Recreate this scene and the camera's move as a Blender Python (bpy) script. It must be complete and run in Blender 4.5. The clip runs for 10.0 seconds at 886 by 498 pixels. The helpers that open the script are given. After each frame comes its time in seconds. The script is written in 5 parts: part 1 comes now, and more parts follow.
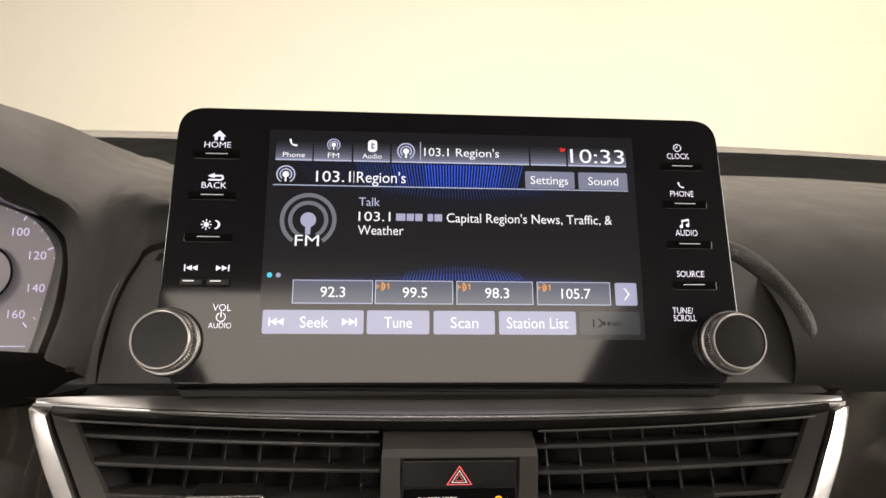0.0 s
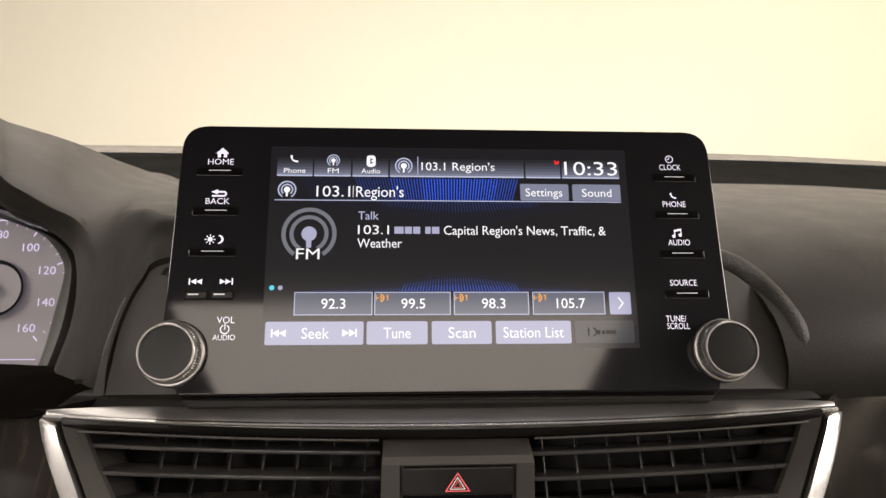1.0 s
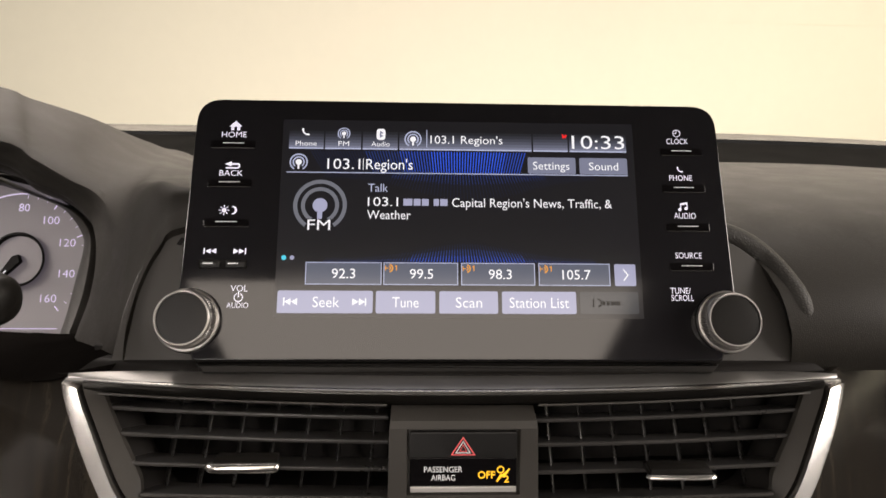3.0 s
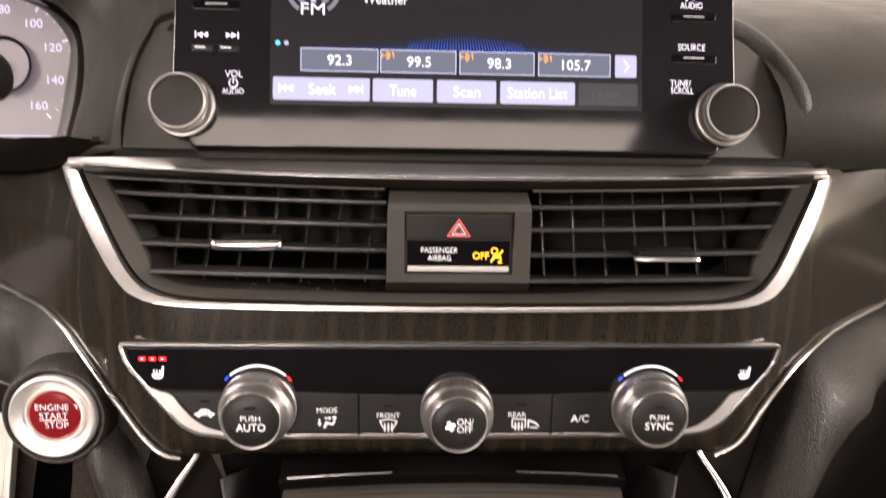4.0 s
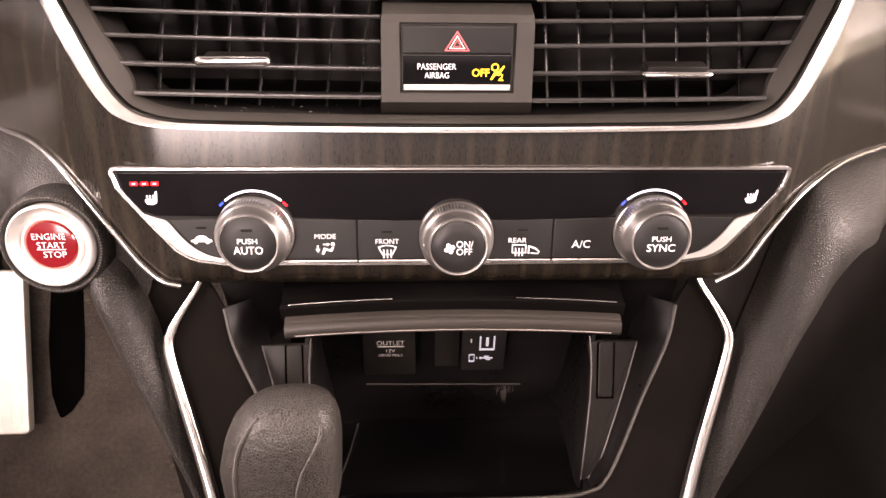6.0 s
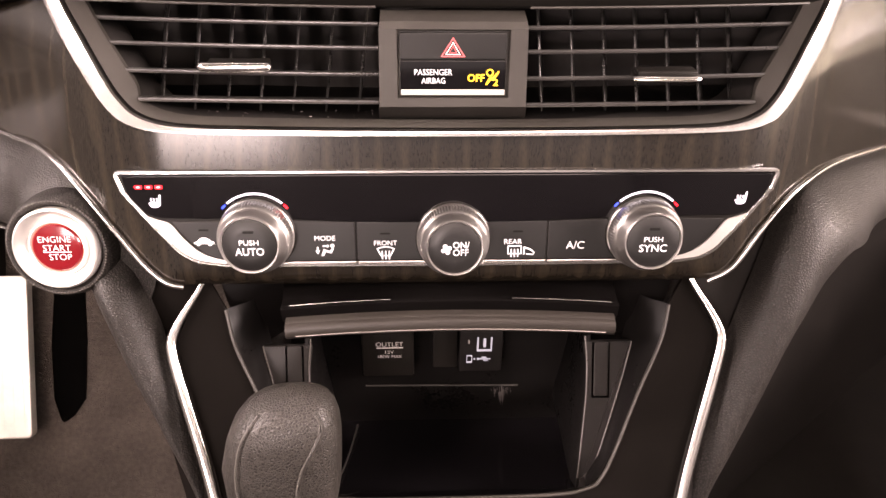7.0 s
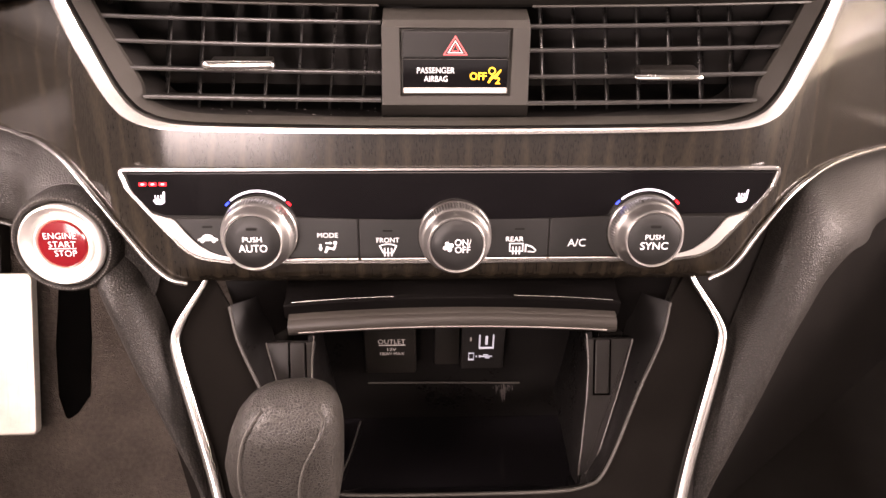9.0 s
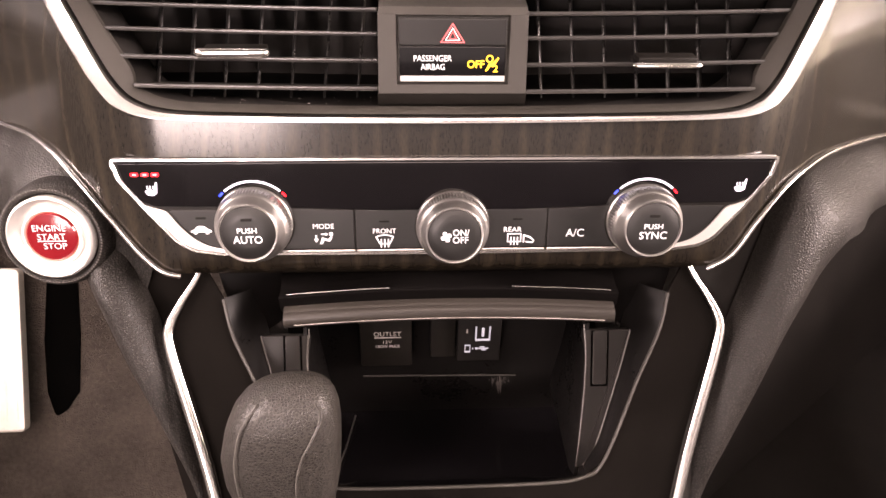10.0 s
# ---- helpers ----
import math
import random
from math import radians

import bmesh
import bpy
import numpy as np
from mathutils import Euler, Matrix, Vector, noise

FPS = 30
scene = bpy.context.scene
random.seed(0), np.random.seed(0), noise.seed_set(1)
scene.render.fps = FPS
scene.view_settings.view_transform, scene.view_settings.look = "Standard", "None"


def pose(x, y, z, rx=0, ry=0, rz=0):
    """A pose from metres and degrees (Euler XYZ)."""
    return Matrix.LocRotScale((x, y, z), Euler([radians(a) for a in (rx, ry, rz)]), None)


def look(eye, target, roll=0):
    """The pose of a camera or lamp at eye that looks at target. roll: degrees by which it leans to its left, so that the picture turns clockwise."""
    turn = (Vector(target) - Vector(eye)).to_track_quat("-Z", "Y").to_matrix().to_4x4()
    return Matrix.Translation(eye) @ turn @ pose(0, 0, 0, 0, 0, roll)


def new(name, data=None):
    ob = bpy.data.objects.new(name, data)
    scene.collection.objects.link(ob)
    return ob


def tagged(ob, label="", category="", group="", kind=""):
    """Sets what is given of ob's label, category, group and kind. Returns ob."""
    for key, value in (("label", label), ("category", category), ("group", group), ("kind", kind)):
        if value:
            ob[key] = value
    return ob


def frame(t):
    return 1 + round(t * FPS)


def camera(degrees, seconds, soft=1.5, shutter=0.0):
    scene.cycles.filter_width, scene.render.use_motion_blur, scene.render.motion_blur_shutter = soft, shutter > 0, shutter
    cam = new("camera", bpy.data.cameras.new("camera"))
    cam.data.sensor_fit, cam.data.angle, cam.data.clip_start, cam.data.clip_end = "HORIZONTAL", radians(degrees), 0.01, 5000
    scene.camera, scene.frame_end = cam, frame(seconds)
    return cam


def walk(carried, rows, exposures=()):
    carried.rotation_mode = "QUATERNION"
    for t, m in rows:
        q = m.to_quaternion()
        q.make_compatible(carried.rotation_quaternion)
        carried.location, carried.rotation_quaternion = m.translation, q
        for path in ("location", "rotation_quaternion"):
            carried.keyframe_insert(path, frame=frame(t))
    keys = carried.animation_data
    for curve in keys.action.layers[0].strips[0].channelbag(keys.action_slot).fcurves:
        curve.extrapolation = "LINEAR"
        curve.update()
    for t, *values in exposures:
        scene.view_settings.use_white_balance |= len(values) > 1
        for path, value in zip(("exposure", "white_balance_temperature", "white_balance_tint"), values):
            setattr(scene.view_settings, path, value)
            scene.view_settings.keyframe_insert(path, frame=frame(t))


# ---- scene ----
cam = camera(67.8, 10.0, shutter=0.35)
EXPOSURE = [(0, 0.06, 6500, 11), (2.3, 0.06, 6500, 11), (3.3, -0.12, 6500, 12), (3.6, 0.0, 6500, 13), (4.0, 0.86, 6600, 18), (4.5, 1.1, 6900, 27), (5.0, 1.57, 7000, 29), (10, 1.68, 7000, 29)]
PATH = [
    (0, (-0.0270, 0.0000, 1.0000), -4.00, -10.99, 1.47),
    (0.5, (-0.0233, -0.0077, 1.0042), -3.76, -10.64, 0.81),
    (1, (-0.0231, -0.0076, 1.0029), -3.39, -10.23, 0.76),
    (1.5, (-0.0220, -0.0069, 1.0030), -3.26, -10.34, 0.77),
    (2, (-0.0220, -0.0061, 1.0037), -3.23, -10.44, 0.62),
    (3.3, (-0.0199, -0.0200, 0.9968), -1.78, -13.26, 1.13),
    (3.5, (-0.0200, -0.0234, 0.9926), -1.74, -16.09, 1.36),
    (3.8, (-0.0165, -0.0257, 0.9694), -1.85, -19.85, 1.22),
    (4, (-0.0211, -0.0277, 0.9646), -2.86, -23.25, 1.66),
    (4.3, (-0.0185, -0.0285, 0.9580), -3.63, -27.09, 1.75),
    (4.5, (-0.0206, -0.0342, 0.9430), -4.06, -28.44, 1.92),
    (5, (-0.0152, -0.0338, 0.9344), -3.67, -31.79, 1.79),
    (5.5, (-0.0180, -0.0311, 0.9326), -2.82, -32.96, 1.36),
    (7, (-0.0164, -0.0415, 0.9338), -2.56, -31.99, 0.86),
    (7.5, (-0.0177, -0.0410, 0.9327), -2.58, -32.01, 1.16),
    (8, (-0.0190, -0.0414, 0.9318), -2.58, -32.10, 1.30),
    (8.5, (-0.0172, -0.0422, 0.9325), -2.32, -32.13, 1.06),
    (9, (-0.0160, -0.0436, 0.9337), -2.25, -32.01, 0.83),
    (9.5, (-0.0170, -0.0436, 0.9329), -2.38, -31.93, 0.97),
    (10, (-0.0198, -0.0417, 0.9302), -3.37, -32.44, 1.15),
]
walk(cam, [(t, pose(*eye, 0, 0, yaw) @ pose(0, 0, 0, 90 + pitch, 0, 0) @ pose(0, 0, 0, 0, 0, roll)) for t, eye, yaw, pitch, roll in PATH], EXPOSURE)

# ---- light ----
world = bpy.data.worlds.new("hall_light")
scene.world = world
world.use_nodes = True
world.node_tree.nodes["Background"].inputs[0].default_value = (1.0, 0.935, 0.86, 1)
world.node_tree.nodes["Background"].inputs[1].default_value = 0.45


def area_lamp(name, at, aim, w, h, watts, colour):
    data = bpy.data.lights.new(name, "AREA")
    data.shape, data.size, data.size_y, data.energy, data.color = "RECTANGLE", w, h, watts, colour
    ob = new(name, data)
    ob.matrix_world = look(at, aim)
    return ob


HALL = (1.0, 0.915, 0.84)
# Unseen overhead lamps, added to brighten the backdrop, the cabin and its reflections.
area_lamp("added_top_light", (3.0, 1.8, 3.6), (4.8, 2.4, 1.0), 2.6, 0.8, 140, (1.0, 0.94, 0.8))
area_lamp("added_top_light", (0.0, 2.2, 3.4), (0, 2.1, 0), 3.0, 1.2, 106, (1.0, 0.895, 0.81))
area_lamp("added_top_light", (0.0, -0.35, 2.7), (0, -0.35, 0), 1.8, 1.3, 350, HALL)
area_lamp("added_top_light", (0.0, -4.3, 3.4), (0, -4.3, 0), 5.0, 4.0, 255, (1.0, 0.87, 0.74))
# Unseen side lamps, added to lift the footwell, leather and wood.
area_lamp("added_side_light", (-2.6, -0.5, 2.6), (-0.4, 0.2, 0.7), 1.6, 1.0, 128, HALL)
area_lamp("added_side_light", (2.6, -0.6, 1.9), (0.2, 0.2, 0.9), 1.6, 1.0, 92, HALL)
# Unseen lamp added so that the left wood reflects a bright band.
area_lamp("added_rear_light", (-1.35, -3.6, 1.42), (-0.2, 0, 0.85), 1.0, 0.7, 33, HALL)


# ---- materials ----
def nodes_of(name):
    m = bpy.data.materials.new(name)
    m.use_nodes = True
    return m, m.node_tree, m.node_tree.nodes["Principled BSDF"]


def node(tree, kind, **sockets):
    n = tree.nodes.new(kind)
    for key, value in sockets.items():
        n.inputs[key.replace("_", " ")].default_value = value
    return n


def coords(tree, scale=(1, 1, 1)):
    c = tree.nodes.new("ShaderNodeTexCoord")
    m = node(tree, "ShaderNodeMapping", Scale=scale)
    tree.links.new(c.outputs["Object"], m.inputs["Vector"])
    return m.outputs["Vector"]


def mixed(tree, fac, a, b):
    r = tree.nodes.new("ShaderNodeValToRGB")
    r.color_ramp.elements[0].color, r.color_ramp.elements[1].color = (*a, 1), (*b, 1)
    tree.links.new(fac, r.inputs[0])
    return r


def surface(name, colour, rough, metal=0.0, vary=0.25, grain=0.0, grain_scale=900.0, stain=30.0, coat=0.0, spec=0.5, rough_vary=0.12, cells=False, pits=False, valley=0.45):
    """A plain surface with faint blotches, fine relief and uneven gloss; with cells, shade is painted into the grain.
    """
    m, tree, p = nodes_of(name)
    v = coords(tree)
    big = node(tree, "ShaderNodeTexNoise", Scale=stain, Detail=4.0)
    fine = node(tree, "ShaderNodeTexNoise", Scale=stain * 17, Detail=3.0)
    tree.links.new(v, big.inputs["Vector"])
    tree.links.new(v, fine.inputs["Vector"])
    add = node(tree, "ShaderNodeMath")
    add.operation = "MULTIPLY_ADD"
    tree.links.new(fine.outputs[0], add.inputs[0])
    add.inputs[1].default_value = 0.4
    tree.links.new(big.outputs[0], add.inputs[2])
    lo, hi = [c * (1 - vary) for c in colour], [min(1, c * (1 + vary)) for c in colour]
    ramp = mixed(tree, add.outputs[0], lo, hi)
    ramp.color_ramp.elements[0].position, ramp.color_ramp.elements[1].position = 0.45, 0.95
    tree.links.new(ramp.outputs[0], p.inputs["Base Color"])
    rr = node(tree, "ShaderNodeMapRange")
    tree.links.new(add.outputs[0], rr.inputs[0])
    rr.inputs[1].default_value, rr.inputs[2].default_value = 0.45, 0.95
    rr.inputs[3].default_value, rr.inputs[4].default_value = max(0.02, rough - rough_vary), min(1, rough + rough_vary)
    tree.links.new(rr.outputs[0], p.inputs["Roughness"])
    p.inputs["Metallic"].default_value = metal
    p.inputs["Specular IOR Level"].default_value = spec
    p.inputs["Coat Weight"].default_value = coat
    p.inputs["Coat Roughness"].default_value = 0.12
    if grain:
        if cells:
            warp = node(tree, "ShaderNodeTexNoise", Scale=grain_scale * 0.6, Detail=1.0)
            tree.links.new(v, warp.inputs["Vector"])
            shift = node(tree, "ShaderNodeVectorMath")
            shift.operation = "MULTIPLY_ADD"
            tree.links.new(warp.outputs["Color"], shift.inputs[0])
            shift.inputs[1].default_value = (0.35 / grain_scale,) * 3
            tree.links.new(v, shift.inputs[2])
            tex = node(tree, "ShaderNodeTexVoronoi", Scale=grain_scale)
            tex.feature = "DISTANCE_TO_EDGE"
            tree.links.new(shift.outputs[0], tex.inputs["Vector"])
            lim = node(tree, "ShaderNodeMapRange")
            for n, x in zip((1, 2, 3, 4), (0.04, 0.26, 1.0, 0.0) if pits else (0.02, 0.32, 0.0, 1.0)):
                lim.inputs[n].default_value = x
            lim.interpolation_type = "SMOOTHSTEP"
            tree.links.new(tex.outputs["Distance"], lim.inputs[0])
            out = lim.outputs[0]
            # Shade in the grain's hollows is put into the base colour.
            crease = node(tree, "ShaderNodeMapRange")
            crease.inputs[3].default_value = valley
            tree.links.new(out, crease.inputs[0])
            tint = node(tree, "ShaderNodeMix")
            tint.data_type, tint.blend_type = "RGBA", "MULTIPLY"
            tint.inputs[0].default_value = 1.0
            tree.links.new(ramp.outputs[0], tint.inputs[6])
            tree.links.new(crease.outputs[0], tint.inputs[7])
            tree.links.new(tint.outputs[2], p.inputs["Base Color"])
        else:
            tex = node(tree, "ShaderNodeTexNoise", Scale=grain_scale, Detail=2.0)
            tree.links.new(v, tex.inputs["Vector"])
            out = tex.outputs[0]
        b = node(tree, "ShaderNodeBump", Strength=1.0, Distance=grain)
        tree.links.new(out, b.inputs["Height"])
        tree.links.new(b.outputs[0], p.inputs["Normal"])
    return m


def glowing(name, colour, strength, base=(0.02, 0.02, 0.02), rough=0.12):
    m, tree, p = nodes_of(name)
    p.inputs["Base Color"].default_value = (*base, 1)
    p.inputs["Emission Color"].default_value = (*colour, 1)
    p.inputs["Emission Strength"].default_value = strength
    p.inputs["Roughness"].default_value = rough
    return m


def wood_material():
    """Dark open-pored veneer under satin lacquer, grain running up and down in wavy bands."""
    m, tree, p = nodes_of("dark_wood_veneer")
    v = coords(tree, (1, 1, 0.22))
    wave = node(tree, "ShaderNodeTexWave", Scale=24.0, Distortion=7.0, Detail=2.5, Detail_Scale=1.2)
    wave.wave_type, wave.bands_direction = "BANDS", "X"
    tree.links.new(v, wave.inputs["Vector"])
    ramp = mixed(tree, wave.outputs["Fac"], (0.0098, 0.007, 0.0041), (0.0215, 0.0158, 0.0096))
    ramp.color_ramp.elements[0].position, ramp.color_ramp.elements[1].position = 0.72, 1.0
    v2 = coords(tree, (1, 1, 0.05))
    pores = node(tree, "ShaderNodeTexNoise", Scale=1500.0, Detail=2.0)
    tree.links.new(v2, pores.inputs["Vector"])
    dark = node(tree, "ShaderNodeMapRange")
    for n, x in zip((1, 2, 3, 4), (0.35, 0.6, 0.55, 1.0)):
        dark.inputs[n].default_value = x
    tree.links.new(pores.outputs[0], dark.inputs[0])
    mul = node(tree, "ShaderNodeMix")
    mul.data_type, mul.blend_type = "RGBA", "MULTIPLY"
    mul.inputs[0].default_value = 1.0
    tree.links.new(ramp.outputs[0], mul.inputs[6])
    tree.links.new(dark.outputs[0], mul.inputs[7])
    tree.links.new(mul.outputs[2], p.inputs["Base Color"])
    p.inputs["Roughness"].default_value = 0.6
    p.inputs["Coat Weight"].default_value = 0.85
    p.inputs["Coat Roughness"].default_value = 0.17
    p.inputs["Specular IOR Level"].default_value = 0.1
    b = node(tree, "ShaderNodeBump", Strength=1.0, Distance=0.00006)
    tree.links.new(pores.outputs[0], b.inputs["Height"])
    tree.links.new(b.outputs[0], p.inputs["Normal"])
    return m


PAD = surface("grey_soft_touch_vinyl", (0.028, 0.0255, 0.022), 0.58, grain=0.00005, grain_scale=1000, vary=0.1, cells=True, valley=0.85, spec=0.15)
PAD_RIM = surface("grey_coarse_grained_vinyl", (0.03, 0.0275, 0.024), 0.5, grain=0.00009, grain_scale=620, vary=0.1, cells=True, valley=0.7, spec=0.3)
LEATHER = surface("black_grained_leather", (0.03, 0.0265, 0.0234), 0.47, grain=0.00016, grain_scale=720, vary=0.08, cells=True, valley=0.3, spec=0.27, rough_vary=0.05)
PLASTIC = surface("black_satin_plastic", (0.0085, 0.0075, 0.0065), 0.42, grain=0.00002, grain_scale=2500, spec=0.18, rough_vary=0.04)
PLATE = surface("dark_grey_moulded_plastic", (0.034, 0.031, 0.027), 0.5, grain=0.00003, grain_scale=3000, vary=0.1)
SLAT = surface("black_vent_plastic", (0.034, 0.032, 0.0305), 0.3, spec=0.9, rough_vary=0.03)
VANE = surface("black_vane_plastic", (0.014, 0.013, 0.0125), 0.28, spec=0.7)
DUCT = surface("dark_duct_plastic", (0.026, 0.024, 0.023), 0.6, spec=0.1)
POCKET = surface("brown_black_pocket_plastic", (0.0062, 0.0056, 0.0054), 0.35, spec=0.12)
DEEP = surface("deep_black_plastic", (0.011, 0.010, 0.0095), 0.55, spec=0.08)
GLOSS = surface("piano_black_gloss", (0.0045, 0.004, 0.0045), 0.06, vary=0.1, rough_vary=0.02, spec=0.34)
GLASS = surface("black_display_glass", (0.0115, 0.011, 0.0128), 0.07, vary=0.1, rough_vary=0.03)
KEY = surface("charcoal_button_plastic", (0.0092, 0.0087, 0.0085), 0.42, spec=0.4, grain=0.00002, grain_scale=4000, vary=0.1)
CHROME = surface("satin_chrome", (0.66, 0.64, 0.615), 0.24, metal=1.0, vary=0.03, rough_vary=0.02)
BRIGHT = surface("bright_chrome", (0.9, 0.88, 0.85), 0.2, metal=1.0, vary=0.03, rough_vary=0.02)
KNOB = surface("satin_silver_knob", (0.43, 0.415, 0.4), 0.38, metal=1.0, vary=0.05, stain=60, rough_vary=0.04)
SATIN = surface("satin_chrome_shelf", (0.54, 0.52, 0.5), 0.4, metal=1.0, vary=0.03, rough_vary=0.03)
SILVER = surface("silver_paint", (0.78, 0.76, 0.73), 0.38, metal=0.75, vary=0.03, rough_vary=0.03)
BRUSHED = surface("brushed_pedal_metal", (0.75, 0.72, 0.66), 0.4, metal=0.6, vary=0.12, stain=60)
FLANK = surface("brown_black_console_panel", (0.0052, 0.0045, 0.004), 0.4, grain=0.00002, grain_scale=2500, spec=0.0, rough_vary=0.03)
WOOD = wood_material()
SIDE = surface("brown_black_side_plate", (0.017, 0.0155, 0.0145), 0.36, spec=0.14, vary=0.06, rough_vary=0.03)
LID = surface("black_satin_lid", (0.0034, 0.003, 0.0029), 0.25, spec=0.02, vary=0.05, rough_vary=0.02)
TOE = surface("brown_speckled_carpet", (0.062, 0.052, 0.045), 0.95, grain=0.003, grain_scale=700, vary=0.55, stain=14, spec=0.05)
# Near-black that stands in for the shade inside slots.
SLOT_SHADE = surface("slot_shade_black", (0.0015, 0.0014, 0.0013), 0.95, spec=0.0)
LIP = surface("grey_brown_satin_lip", (0.026, 0.0228, 0.02), 0.36, vary=0.04, spec=0.25, rough_vary=0.02)
GRIP = surface("grey_brown_grained_leather", (0.034, 0.0306, 0.0268), 0.4, grain=0.00013, grain_scale=780, vary=0.05, cells=True, pits=True, valley=0.16, spec=0.38, rough_vary=0.03)
CREAM = surface("cream_painted_wall", (0.64, 0.612, 0.505), 0.8, vary=0.03, stain=0.6)
HEADLINER = surface("grey_woven_headliner", (0.2, 0.19, 0.175), 0.95, grain=0.0006, grain_scale=1500)
WHITE_INK = glowing("lit_white_lettering", (0.86, 0.8, 1.0), 0.75, (0.6, 0.6, 0.6))
# Panel lettering with a slight glow added to its white.
PANEL_INK = glowing("white_glowing_lettering", (1.0, 0.97, 0.95), 0.3, (0.65, 0.65, 0.65), 0.4)
USB_INK = glowing("dim_lit_socket_ink", (0.8, 0.85, 1.0), 0.14, (0.3, 0.3, 0.32), 0.4)
UI_WHITE = glowing("display_white", (1.0, 0.98, 1.0), 1.0)
UI_KEY = glowing("display_pale_key", (0.72, 0.72, 1.0), 0.554)
UI_KEY_DIM = glowing("display_slate_key", (0.5, 0.55, 0.75), 0.208)
UI_KEY_OFF = glowing("display_grey_key", (0.6, 0.65, 0.75), 0.055)
UI_TAB = glowing("display_grey_tab", (0.62, 0.65, 0.9), 0.338)
UI_FADE = [glowing("display_fading_tab", (0.62, 0.65, 0.9), k) for k in (0.3, 0.2, 0.13, 0.08, 0.045, 0.02)]
UI_EDGE = glowing("display_pale_edge", (0.7, 0.74, 1.0), 0.715)
UI_GREY = glowing("display_grey_ring", (0.8, 0.82, 0.95), 0.208)
UI_BLUE = glowing("display_blue_rays", (0.03, 0.13, 0.95), 0.975)
UI_BLUE_MID = glowing("display_mid_blue_rays", (0.04, 0.14, 0.9), 0.585)
UI_BLUE_DIM = glowing("display_dim_blue_rays", (0.06, 0.16, 0.75), 0.26)
UI_BLUE_FAINT = glowing("display_faint_blue_rays", (0.08, 0.15, 0.55), 0.065)
UI_BASE = glowing("display_dark_background", (0.5, 0.46, 0.9), 0.006)
UI_ORANGE = glowing("display_orange", (1.0, 0.42, 0.05), 0.9)
UI_CYAN = glowing("display_cyan", (0.1, 0.75, 0.95), 0.9)
UI_RED = glowing("display_red", (1.0, 0.02, 0.02), 0.9)
AMBER = glowing("amber_warning_light", (1.0, 0.5, 0.02), 1.6)
RED_LED = glowing("red_lamp", (1.0, 0.008, 0.012), 2.6)
WHITE_LED = glowing("white_lamp", (0.95, 0.93, 1.0), 1.1)
BLUE_LED = glowing("blue_lamp", (0.02, 0.06, 1.0), 1.4)
RED_BUTTON = glowing("red_lit_button", (1.0, 0.02, 0.03), 0.02, (0.13, 0.007, 0.01), 0.12)
RED_RING = glowing("red_glow_ring", (1.0, 0.3, 0.2), 0.5)
# The red of the triangle is given a glow of its own.
HAZARD_RED = glowing("red_glowing_ink", (1.0, 0.16, 0.16), 0.45, (0.6, 0.1, 0.1))
GAUGE = glowing("gauge_face_grey", (0.66, 0.56, 0.68), 0.09, (0.22, 0.205, 0.2), 0.35)
GAUGE_INK = glowing("gauge_lit_numerals", (0.85, 0.74, 1.0), 0.95)


# ---- mesh tools (all in millimetres) ----
def rounded(points, radius, seg=5):
    """A polygon with its corners rounded; radius: one for all, or one each."""
    out = []
    n = len(points)
    for i, p in enumerate(points):
        r = radius[i] if isinstance(radius, (list, tuple)) else radius
        p, a, b = Vector(p), Vector(points[i - 1]), Vector(points[(i + 1) % n])
        da, db = (a - p), (b - p)
        half = da.angle(db) / 2
        cut = min(r / math.tan(half), da.length * 0.49, db.length * 0.49) if r else 0
        if cut < 1e-4:
            out.append(p.to_2d())
            continue
        s, e = p + da.normalized() * cut, p + db.normalized() * cut
        for k in range(seg + 1):
            t = k / seg
            out.append(((1 - t) ** 2 * s + 2 * t * (1 - t) * p + t * t * e).to_2d())
    return out


def rect(x0, y0, x1, y1, r=0.0, seg=4):
    return rounded([(x0, y0), (x1, y0), (x1, y1), (x0, y1)], r, seg)


def slab(poly, n0, n1, bevel=0.0, seg=2, bm=None):
    """A polygon drawn out from n0 to n1 along the local normal, with a rounded front rim."""
    bm = bm or bmesh.new()
    lo = [bm.verts.new((p[0], p[1], n0)) for p in poly]
    if bevel:
        rims = []
        area = sum(poly[i - 1][0] * poly[i][1] - poly[i][0] * poly[i - 1][1] for i in range(len(poly)))
        sign = 1 if area > 0 else -1
        for k in range(seg + 1):
            a = math.pi / 2 * k / seg
            inset, height = bevel * (1 - math.cos(a)), n1 - bevel + bevel * math.sin(a)
            ring = []
            for i, p in enumerate(poly):
                a1, b1 = Vector(poly[i - 1]), Vector(poly[(i + 1) % len(poly)])
                d = (b1 - a1)
                d = d.normalized() if d.length else Vector((1, 0))
                ring.append(bm.verts.new((p[0] - sign * d.y * inset, p[1] + sign * d.x * inset, height)))
            rims.append(ring)
        # a flat margin keeps the front face true
        margin = []
        for i, p in enumerate(poly):
            d = Vector(poly[(i + 1) % len(poly)]) - Vector(poly[i - 1])
            d = d.normalized() if d.length else Vector((1, 0))
            margin.append(bm.verts.new((p[0] - sign * d.y * bevel * 1.3, p[1] + sign * d.x * bevel * 1.3, n1)))
        rims.append(margin)
    else:
        rims = [[bm.verts.new((p[0], p[1], n1)) for p in poly]]
    n = len(poly)
    for a, b in zip([lo] + rims, rims):
        for i in range(n):
            bm.faces.new((a[i - 1], a[i], b[i], b[i - 1]))
    bm.faces.new(rims[-1])
    bm.faces.new(lo[::-1])
    return bm


